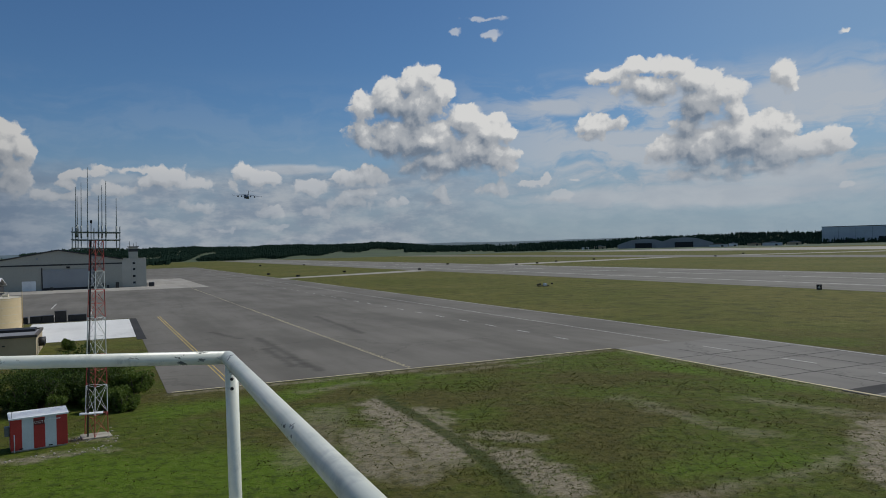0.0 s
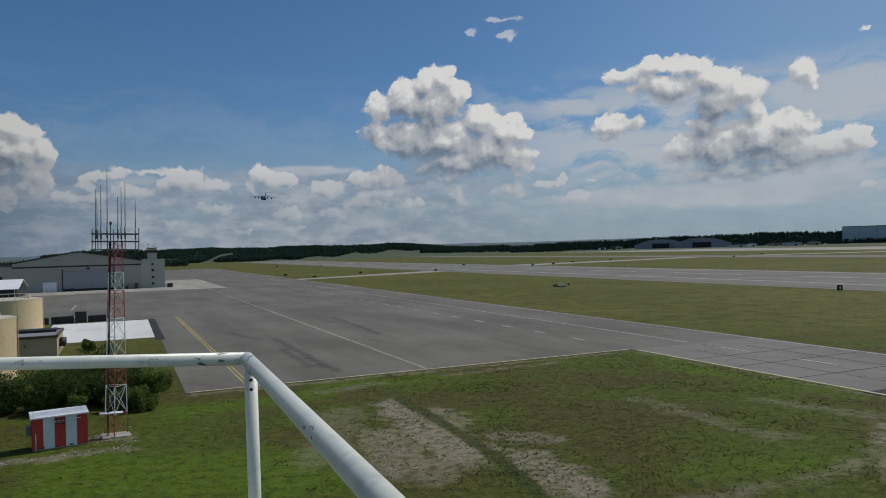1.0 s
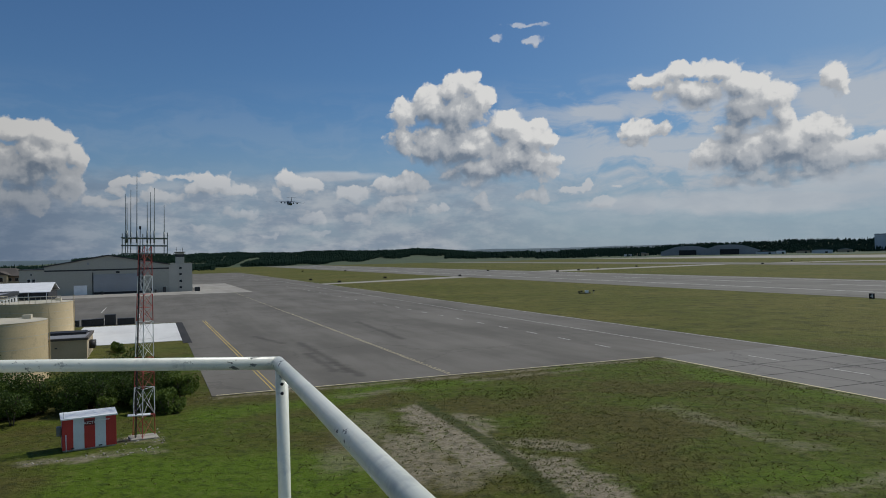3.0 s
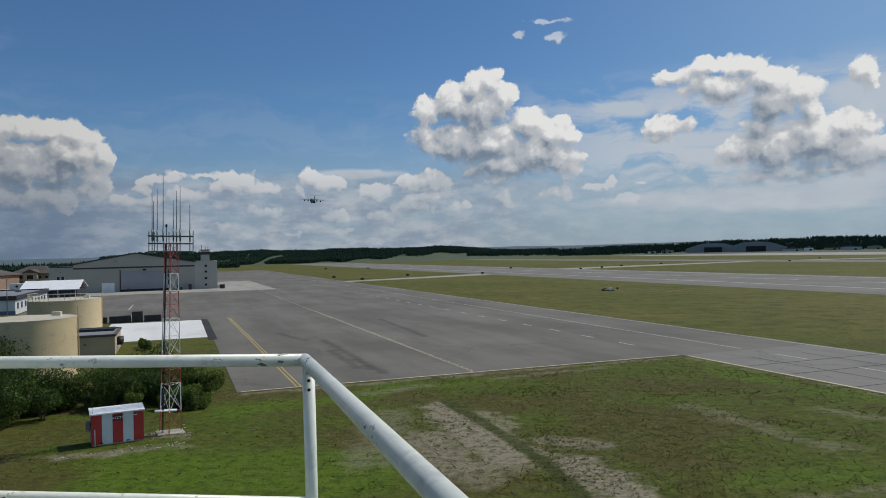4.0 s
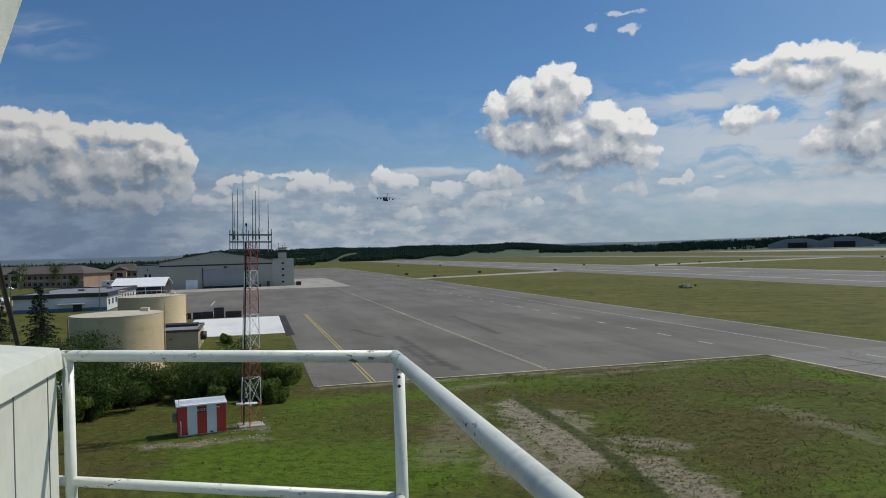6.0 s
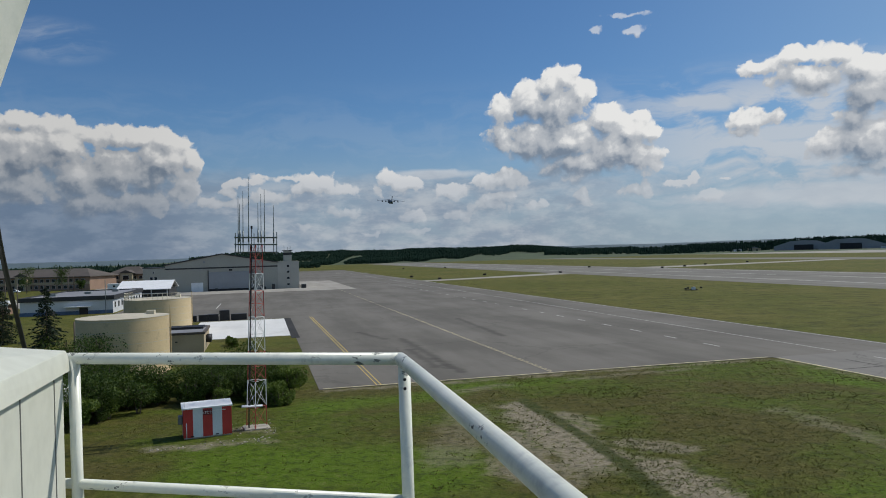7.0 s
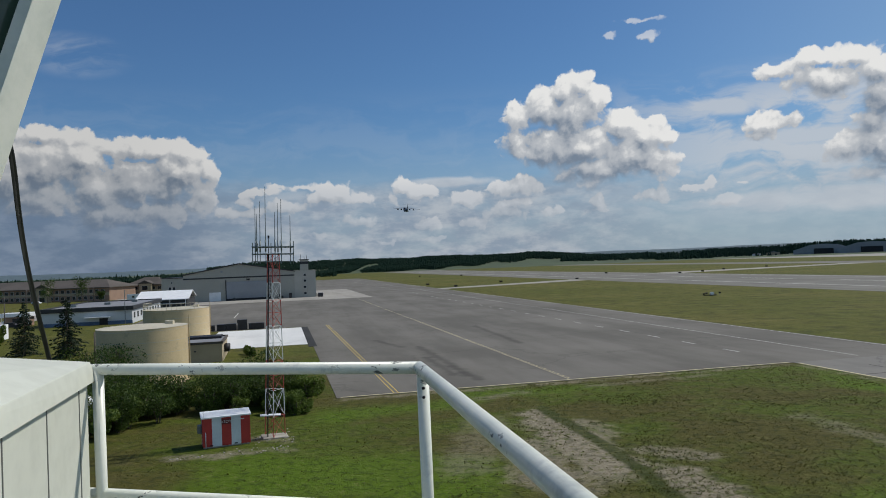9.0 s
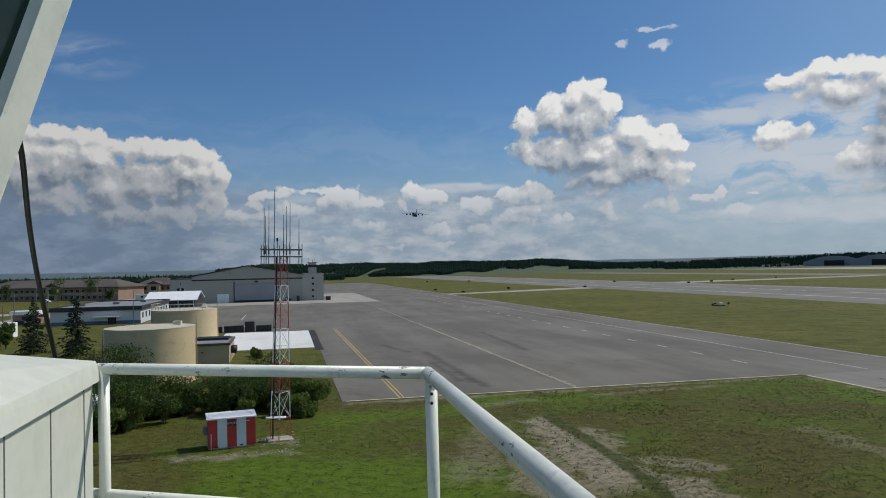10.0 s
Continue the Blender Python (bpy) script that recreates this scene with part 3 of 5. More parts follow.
# ---- the tower's catwalk ----
RAIL_Z, MID_Z, DECK_Z = 12.215, 11.695, 11.14
CORNER, POST_LEFT = Vector((-0.80, 2.69)), Vector((-2.25, 2.71))
RIGHT_WAY = Vector((0.393, -0.920))


def catwalk():
    rail = thing("guard_rail", CORNER.x, CORNER.y, DECK_Z, 0, "white-painted pipe guard rail with chipped scuffed paint round the catwalk", "railing")
    left_end, right_end = POST_LEFT + Vector((-2.2, 0.04)), CORNER + RIGHT_WAY * 5.0

    def own(p, z):
        return (p.x - CORNER.x, p.y - CORNER.y, z - DECK_Z)

    for z, n in ((RAIL_Z, "top_rail"), (MID_Z, "mid_rail"), (DECK_Z + 0.12, "low_rail")):
        r = 0.0245 if n == "top_rail" else 0.0215
        sag = 0.026 if n == "mid_rail" else 0.0
        part(n, bar(own(left_end, z + sag * 0.3), own(CORNER, z - sag), r, 20), RAIL_PAINT, rail)
        part(n, bar(own(CORNER, z - sag), own(right_end, z - sag), r * 1.02, 20, r * 1.16), RAIL_PAINT, rail)
        bm = bmesh.new()
        bmesh.ops.create_uvsphere(bm, u_segments=20, v_segments=12, radius=r * 1.02, matrix=Matrix.Translation(own(CORNER, z - sag)))
        for f in bm.faces:
            f.smooth = True
        part("elbow", bm, RAIL_PAINT, rail)
    for p in (CORNER, POST_LEFT, CORNER + RIGHT_WAY * 2.4, CORNER + RIGHT_WAY * 4.8):
        foot = p + Vector((0.018, 0.0))
        part("post", bar(own(foot, DECK_Z), own(p + Vector((0.012, 0.0)), RAIL_Z), 0.0235, 20), RAIL_PAINT, rail)
    for d in (0.075, 0.11):
        bm = bar((0.020, -0.0225, RAIL_Z - DECK_Z - d), (0.020, -0.028, RAIL_Z - DECK_Z - d), 0.006, 10)
        part("bolt_hole", bm, BLACK, rail, "dark bolt hole")
    bm = bmesh.new()
    at = CORNER + RIGHT_WAY * 1.50
    add_bar(bm, own(at - RIGHT_WAY * 0.012, RAIL_Z), own(at + RIGHT_WAY * 0.012, RAIL_Z), 0.0258, 20)
    part("weld_seam", bm, RAIL_PAINT, rail, "raised weld seam round the pipe")
    edge = [(-4.5, 2.76), (-0.77, 2.76), tuple(CORNER + RIGHT_WAY * 5.0 + Vector((0.06, 0.02))), (0.0, -2.6), (-4.6, -2.6)]
    tagged(part("floor_catwalk", prism(edge, DECK_Z - 0.2, DECK_Z - 0.005), STEEL), "grey steel catwalk deck of the control tower", "deck", kind="structure")
    tagged(part("wall_tower_shaft", prism([(-4.3, 0.6), (-1.6, 1.1), (-0.9, -1.0), (-2.2, -2.5), (-4.3, -2.5)], -0.2, DECK_Z - 0.2), PALE_WALL), "pale concrete control tower shaft", "wall", kind="structure")


SEAM = surface("seam_shadow", (0.26, 0.26, 0.235), 0.8)


def equipment_cabinet():
    """The cream housing with an overhanging lid that stands inside the rail."""
    plan = [(-2.25, 2.655), (-1.705, 1.485), (-2.40, 1.22), (-3.2, 2.66)]
    cab = thing("equipment_cabinet", -2.25, 2.655, DECK_Z, 0, "cream sheet-metal equipment cabinet with an overhanging lid", "cabinet")
    rel = [(x + 2.25, y - 2.655) for x, y in plan]
    part("body", prism(rel, 0, 1.04), CABINET_PAINT, cab)
    a, b = Vector(rel[0]), Vector(rel[1])
    way = (b - a).normalized()
    out = Vector((-way.y, way.x))
    turn = math.degrees(math.atan2(way.y, way.x))
    for s in (0.14, 0.57, 1.0):
        p = a + way * s + out * 0.0015
        part("seam", box((0.004, 0.004, 1.03), (p.x, p.y, 0.005), turn), SEAM, cab, "thin dark panel seam")
    # lid: a sloping fascia under a low pitched top
    bm = bmesh.new()
    c = sum((Vector(p) for p in rel), Vector((0, 0))) / 4

    def ring(grow, z):
        return [bm.verts.new((*(Vector(p) + (Vector(p) - c).normalized() * grow), z)) for p in rel]

    loops = [ring(0.012, 1.028), ring(0.045, 1.030), ring(0.020, 1.108), ring(0.016, 1.114), ring(-0.40, 1.19)]
    for l0, l1 in zip(loops, loops[1:]):
        for i in range(4):
            j = (i + 1) % 4
            bm.faces.new((l0[i], l0[j], l1[j], l1[i]))
    bm.faces.new(loops[-1])
    bm.faces.new(loops[0][::-1])
    bmesh.ops.recalc_face_normals(bm, faces=bm.faces)
    part("lid", bm, CABINET_PAINT, cab)


def cab_window():
    """The leaning corner of the tower's glazed cab."""
    low, top = Vector((-2.24, 1.93, 12.33)), Vector((-1.80, 2.35, 14.30))
    side, rise = Vector((-0.55, -0.835, 0.0)).normalized(), (top - low).normalized()
    face = side.cross(rise).normalized()
    if face.dot(Vector((-0.2, 0.3, 12.6)) - low) < 0:
        face = -face
    win = thing("window_cab", low.x, low.y, DECK_Z, 0, "leaning white-framed green-tinted glazing of the tower cab", "window", kind="structure")
    base = Vector((low.x, low.y, DECK_Z))

    def slab(p0, p1, w0, w1, t):
        bm = bmesh.new()
        vs = [bm.verts.new(p + side * w + face * d - base) for p in (p0, p1) for w in (w0, w1) for d in (-t, 0.0)]
        for f in ((0, 1, 3, 2), (4, 6, 7, 5), (0, 2, 6, 4), (1, 5, 7, 3), (0, 4, 5, 1), (2, 3, 7, 6)):
            bm.faces.new([vs[i] for i in f])
        bmesh.ops.recalc_face_normals(bm, faces=bm.faces)
        return bm

    wing, square = side, face
    side, face = Vector((0.115, -0.993, 0.0)), Vector((0.993, 0.115, 0.0))
    part("mullion", slab(low, top, 0.0, 0.134, 0.05), RAIL_PAINT, win)
    side, face = wing, square
    part("pane", slab(low - face * 0.02, top - face * 0.02, 0.095, 1.5, 0.012), CAB_GLASS, win, "green-tinted glass pane")
    part("sill", slab(low - rise * 0.10, low, 0.0, 1.5, 0.09), RAIL_PAINT, win)
    wall = prism([(-2.50, 1.05), (-1.9, -0.2), (-2.2, -0.6), (-3.6, 0.9)], DECK_Z, 12.27)
    tagged(part("wall_cab", wall, CABINET_PAINT), "cream metal wall below the cab glazing", "wall", kind="structure")


CAB_GLASS = surface("green_tinted_glass", (0.055, 0.095, 0.070), 0.12, vary=0.05)


CABLE_POINTS = [(-2.186, 2.192, 13.139), (-2.208, 2.241, 13.086), (-2.337, 2.394, 12.928), (-2.517, 2.635, 12.689), (-2.684, 2.888, 12.444), (-2.786, 3.064, 12.239), (-2.827, 3.161, 12.042)]


def hanging_cable():
    cu = bpy.data.curves.new("hanging_cable", "CURVE")
    cu.dimensions, cu.bevel_depth, cu.bevel_resolution, cu.resolution_u = "3D", 0.011, 3, 8
    pts = CABLE_POINTS
    s = cu.splines.new("NURBS")
    s.points.add(len(pts) - 1)
    s.use_endpoint_u = True
    for sp, p in zip(s.points, pts):
        sp.co = (*p, 1)
    cu.materials.append(CABLE)
    ob = new("hanging_cable", cu)
    tagged(ob, "black rubber cable hanging beside the cab glazing", "cable")


catwalk()
equipment_cabinet()
cab_window()
hanging_cable()

# ---- the aerial mast ----


def mast_colour(z):
    for top, mat in ((1.6, MAST_RED), (3.55, MAST_WHITE), (5.7, MAST_RED), (8.3, MAST_WHITE), (10.25, MAST_RED), (11.55, MAST_WHITE)):
        if z < top:
            return mat
    return MAST_RED


def aerial_mast(x, y):
    mast = thing("radio_mast", x, y, 0.0, GRID_TURN, "red and white lattice radio mast topped with whip aerials", "mast")
    mast.matrix_world = pose(x, y, 0, 0, 1.4, GRID_TURN)
    height = 13.7
    levels = [0.12, 1.6, 3.55, 4.65, 5.7, 7.0, 8.3, 9.3, 10.25, 11.55, 12.6, height]

    def leg(i, z):
        half = 0.86 - 0.36 * z / height
        ang = math.tau * i / 3 + 0.45
        return Vector((half * math.cos(ang), half * math.sin(ang), z))

    for lo, hi in zip(levels, levels[1:]):
        mat = mast_colour((lo + hi) / 2)
        for i in range(3):
            j = (i + 1) % 3
            part("leg", bar(leg(i, lo), leg(i, hi), 0.034, 6), mat, mast)
            part("brace", bar(leg(i, lo), leg(j, hi), 0.015, 5), mat, mast)
            part("brace", bar(leg(j, lo), leg(i, hi), 0.015, 5), mat, mast)
            part("rung", bar(leg(i, hi), leg(j, hi), 0.016, 5), mat, mast)
    bm = bmesh.new()
    add_bar(bm, (-0.55, -0.3, 0.1), (-0.35, -0.2, height), 0.035, 6)
    add_bar(bm, (-0.48, -0.34, 0.1), (-0.30, -0.24, height), 0.025, 6)
    part("feed_cable", bm, CABLE, mast, "bundle of dark feed cables")
    # head frame: three levels of rails round the top
    half, deep = 1.52, 1.0
    ring = [(-half, -deep), (half, -deep), (half, deep), (-half, deep)]
    for z in (13.15, 13.72, 14.25):
        for (x0, y0), (x1, y1) in zip(ring, ring[1:] + ring[:1]):
            part("head_rail", bar((x0, y0, z), (x1, y1, z), 0.034, 6), STEEL, mast, "dull grey head rail")
        part("head_arm", bar((-half, 0, z), (half, 0, z), 0.03, 6), STEEL, mast, "dull grey cross arm")
    posts = [(-1.46, -1, 14.55), (-1.31, 1, 14.4), (-1.1, -1, 14.5), (-0.96, 1, 14.4), (-0.5, -1, 14.3), (-0.15, 1, 14.6), (0.16, -1, 14.6), (0.37, 1, 14.6), (0.62, -1, 14.5), (1.31, 1, 14.6), (1.5, -1, 14.65)]
    for px, side, top in posts:
        part("head_post", bar((px, side * deep, 12.98), (px, side * deep, top), 0.036, 6), STEEL, mast, "dull grey head post")
    whips = [(-1.31, 1, 17.45), (-1.15, -1, 16.7), (-0.96, 1, 17.8), (-0.52, -1, 18.7), (0.16, -1, 16.8), (0.37, 1, 17.65), (0.62, -1, 17.8), (1.31, 1, 16.75)]
    for px, side, top in whips:
        part("whip_base", bar((px, side * deep, 13.9), (px, side * deep, 14.75), 0.055, 8), STEEL, mast, "thick grey aerial base")
        part("whip_aerial", bar((px, side * deep, 14.7), (px - 0.02, side * deep, top), 0.034, 6, 0.016), STEEL, mast, "thin grey whip aerial")
    part("lightning_rod", bar((-0.32, 0, 13.7), (-0.32, 0, 15.1), 0.03, 6), BLACK, mast, "short dark rod")
    part("beacon", box((0.14, 0.14, 0.22), (-0.32, 0, 14.9), 0, 0.02), BLACK, mast, "small dark beacon")
    part("equipment_shelf", box((1.5, 0.6, 0.06), (-0.3, -0.2, 1.65)), ROOF_WHITE, mast, "small white shelf on the mast")
    part("footing", box((1.9, 1.5, 0.12), (0, 0, -0.02), 8, 0.04), STONE, mast, "pale concrete footing")


# ---- the striped hut ----


SIGN_RED = surface("dark_red_plate", (0.16, 0.02, 0.02), 0.6)


def striped_hut():
    hut = thing("equipment_hut", -28.25, 47.30, 0.0, 33.0, "small equipment hut with red and white vertical stripes", "hut")
    length, depth, h = 3.32, 1.65, 2.14
    part("plinth", box((length - 0.1, depth - 0.1, 0.12), (length / 2, depth / 2, 0)), STONE, hut, "grey plinth")
    part("core", box((length - 0.06, depth - 0.06, h - 0.08), (length / 2, depth / 2, 0.08)), WHITE, hut)
    step = length / 5
    for i in range(5):
        mat, n = (RED, "red_panel") if i % 2 == 0 else (WHITE, "white_panel")
        part(n, box((step - 0.008, 0.04, h - 0.12), (step * (i + 0.5), 0.02, 0.10), 0, 0.006), mat, hut)
        part(n, box((step - 0.008, 0.04, h - 0.12), (step * (i + 0.5), depth - 0.02, 0.10), 0, 0.006), mat, hut)
    for x in (0.02, length - 0.02):
        for i in range(3):
            mat, n = (RED, "red_panel") if i != 1 else (WHITE, "white_panel")
            w = (depth - 0.08) / 3
            part(n, box((0.04, w - 0.01, h - 0.12), (x, 0.04 + w * (i + 0.5), 0.10), 0, 0.006), mat, hut)
    bm = profile([(-0.08, h - 0.03), (depth + 0.08, h + 0.12), (depth + 0.08, h + 0.20), (-0.08, h + 0.06)], -0.08, length + 0.08)
    bmesh.ops.transform(bm, matrix=Matrix(((0, 1, 0, 0), (1, 0, 0, 0), (0, 0, 1, 0), (0, 0, 0, 1))), verts=bm.verts)
    bmesh.ops.recalc_face_normals(bm, faces=bm.faces)
    part("roof", bm, ROOF_WHITE, hut, "flat white metal roof")
    plate = part("sign_plate", box((step * 0.98, 0.03, 0.40), (step * 2.5, -0.018, 1.60), 0, 0.004), SIGN_RED, hut, "dark red name plate")
    cu = bpy.data.curves.new("lettering", "FONT")
    cu.body, cu.size, cu.extrude, cu.align_x = "ATCT1", 0.235, 0.006, "CENTER"
    cu.materials.append(ROOF_WHITE)
    text = new("lettering", cu)
    text.parent = plate
    text.matrix_basis = pose(step * 2.5, -0.045, 1.71, 90)
    part("meter_box", box((0.3, 0.5, 0.6), (-0.16, 0.7, 1.0), 0, 0.03), STEEL, hut, "grey meter box on the side wall")
    part("conduit", bar((0.22, -0.03, 0.0), (0.22, -0.03, 1.15), 0.03, 8), ROOF_WHITE, hut, "short white conduit")
    part("lamp_arm", box((0.9, 0.03, 0.05), (2.45, -0.03, 1.86)), ROOF_WHITE, hut, "white bracket")
    for x in (0.6, 2.3):
        part("vent", box((0.22, 0.02, 0.08), (x, -0.012, 0.14)), BLACK, hut, "small dark vent")
    part("aerial", bar((0.1, 0.1, h), (0.1, 0.1, h + 0.5), 0.012, 6), STEEL, hut)




def rubble():
    """Loose pale stones round the mast and along a low ridge in the turf."""
    bm = bmesh.new()
    r = random.Random(4)
    spots = [(-24.7 + r.gauss(0, 1.1), 50.9 + r.gauss(0, 0.8)) for _ in range(60)]
    for a, b, n, wide in (((-29.0, 44.6), (-22.3, 47.6), 30, 0.3), ((-26.5, 46.6), (-21.8, 48.6), 16, 0.3)):
        for _ in range(n):
            f = r.random()
            spots.append((a[0] + (b[0] - a[0]) * f + r.gauss(0, wide), a[1] + (b[1] - a[1]) * f + r.gauss(0, wide)))
    for x, y in spots:
        s = r.uniform(0.03, 0.09)
        made = bmesh.ops.create_icosphere(bm, subdivisions=1, radius=s)["verts"]
        for vtx in made:
            vtx.co = Vector((vtx.co.x * r.uniform(0.7, 1.5), vtx.co.y * r.uniform(0.7, 1.4), vtx.co.z * r.uniform(0.4, 0.8)))
        bmesh.ops.translate(bm, vec=(x, y, s * 0.25), verts=made)
    tagged(part("rubble", bm, STONE), "scattered pale stones and rubble in the turf", "stones", kind="stuff")


aerial_mast(-24.58, 51.2)
rubble()
striped_hut()

# ---- fuel tanks and their annex ----


def storage_tank(x, y, radius, height, railing):
    tank = thing("storage_tank", x, y, 0, 0, "tan steel storage tank with pale roof" + (" and railing" if railing else ""), "tank", "storage tanks")
    bm = bmesh.new()
    bmesh.ops.create_cone(bm, cap_ends=False, segments=64, radius1=radius, radius2=radius, depth=height, matrix=Matrix.Translation((0, 0, height / 2)))
    for f in bm.faces:
        f.smooth = True
    part("shell", bm, TANK, tank)
    bm = bmesh.new()
    bmesh.ops.create_cone(bm, cap_ends=True, segments=64, radius1=radius * 1.006, radius2=radius * 0.2, depth=0.28, matrix=Matrix.Translation((0, 0, height + 0.14)))
    part("roof", bm, TANK_TOP, tank, "pale low conical roof")
    for i in range(1, 6):
        z = height * i / 5.2
        bm = bmesh.new()
        bmesh.ops.create_cone(bm, cap_ends=False, segments=64, radius1=radius * 1.0025, radius2=radius * 1.0025, depth=0.05, matrix=Matrix.Translation((0, 0, z)))
        part("seam", bm, TANK_TOP, tank, "pale weld seam")
    way = Vector((-x, -y)).normalized()
    side = Vector((-way.y, way.x))
    at = side * (radius + 0.25) * 0.97 + way * radius * 0.12
    ladder = bmesh.new()
    for s in (-0.28, 0.28):
        p = at + way * s
        add_bar(ladder, (p.x, p.y, 0), (p.x, p.y, height + 1.1), 0.04, 6)
    for i in range(int(height / 0.3)):
        p, q = at + way * -0.28, at + way * 0.28
        add_bar(ladder, (p.x, p.y, 0.3 + 0.3 * i), (q.x, q.y, 0.3 + 0.3 * i), 0.025, 5)
    part("ladder", ladder, TANK, tank, "tan steel ladder")
    part("hatch", box((0.9, 0.9, 0.5), (side.x * radius * 0.6, side.y * radius * 0.6, height + 0.05), 20, 0.04), TANK_TOP, tank, "square roof hatch")
    if railing:
        n = 22
        ring = [Vector((math.cos(math.pi * (0.95 + i / n)), math.sin(math.pi * (0.95 + i / n)))) * radius * 0.98 for i in range(n)]
        for i, p in enumerate(ring):
            part("rail_post", bar((p.x, p.y, height), (p.x, p.y, height + 1.05), 0.035, 5), TANK_TOP, tank)
            if i:
                for dz in (0.55, 1.05):
                    q = ring[i - 1]
                    part("rail", bar((q.x, q.y, height + dz), (p.x, p.y, height + dz), 0.035, 5), TANK_TOP, tank)
    return tank


storage_tank(-52.25, 75.6, 4.95, 6.5, False)
storage_tank(-74.3, 117.6, 5.6, 6.2, True)


def block(name, a0, a1, b0, b1, h, wall, label, category):
    """A plain flat-roofed building on the airfield's grid, with its origin at the corner a0, b0."""
    x, y = grid(a0, b0)
    t = thing(name, x, y, 0, GRID_TURN, label, category)
    w, d = a1 - a0, b1 - b0
    part("wall", box((w, d, h), (w / 2, d / 2, 0)), wall, t)
    return t, w, d


def pump_house():
    t, w, d = block("pump_house", -14.6, -8.1, 106.5, 117.0, 2.55, TAN_WALL, "tan block pump house with a dark recessed roof", "building")
    for sx, sy, cx, cy in ((w + 0.3, 0.35, w / 2, 0.02), (w + 0.3, 0.35, w / 2, d - 0.02), (0.35, d - 0.3, 0.02, d / 2), (0.35, d - 0.3, w - 0.02, d / 2)):
        part("roof_edge", box((sx, sy, 0.30), (cx, cy, 2.5)), BROWN_ROOF, t, "dark brown roof edge")
    part("roof", box((w - 0.35, d - 0.35, 0.12), (w / 2, d / 2, 2.52)), FLAT_ROOF, t, "grey flat roof")
    part("roof_well", box((w * 0.72, 3.2, 0.35), (w * 0.55, d - 2.2, 2.62)), BLACK, t, "black raised roof housing")
    part("roof_vent", box((1.1, 0.9, 0.55), (1.0, d * 0.45, 2.6), 10, 0.05), STEEL, t, "grey roof vent")
    part("door", box((0.06, 1.0, 2.0), (w + 0.02, 2.2, 0.02)), TANK_TOP, t, "pale side door")
    for y, r in ((3.6, 0.55), (5.2, 0.5)):
        bm = bar((w, y, 1.5), (w + 0.75, y, 1.5), r, 16)
        part("fan_housing", bm, BLACK, t, "dark round fan housing")
    part("lamp", box((0.3, 0.14, 0.14), (2.9, -0.06, 1.5)), BLACK, t, "small dark wall lamp")
    part("pipe", bar((1.2, -0.06, 0.8), (1.2, -0.06, 2.2), 0.05, 6), ROOF_WHITE, t, "white pipe")


pump_house()


def waste_bin(x, y, w, d, h):
    b = thing("waste_bin", x, y, 0.03, GRID_TURN, "black steel waste container standing beside the white slab", "container", "waste containers")
    part("tub", box((w, d, h - 0.08), (0, 0, 0.02), 0, 0.05), BLACK, b)
    part("lid", box((w + 0.06, d + 0.06, 0.08), (0, 0, h - 0.06), 0, 0.02), HANGAR_DARK, b)
    for s in (-0.38, 0.38):
        part("rib", box((0.09, d + 0.05, h * 0.8), (s * w, 0, 0.1)), HANGAR_DARK, b)


for px, w, h in ((-6.9, 1.9, 1.3), (-4.9, 2.0, 1.35), (-2.7, 2.0, 2.1), (0.2, 3.2, 1.25), (-9.2, 1.8, 1.2)):
    waste_bin(*grid(px - 5.2, 160.5), w, 1.6, h)

# ---- hangar and buildings ----


def window_set(owner, spots, w, h, face_y, mat=None, name="window"):
    """Shallow framed windows on the wall face at y = face_y; spots are (x, z) of their lower middles."""
    for x, z in spots:
        f = part(name, box((w + 0.16, 0.10, h + 0.16), (x, face_y, z - 0.08)), PALE_WALL, owner)
        part("pane", box((w, 0.06, h), (x, face_y - 0.04, z)), mat or GLASS_DARK, f)


TOWER_WALL = surface("pale_tower_concrete", (0.43, 0.425, 0.38), 0.8, vary=0.07, scale=0.15)


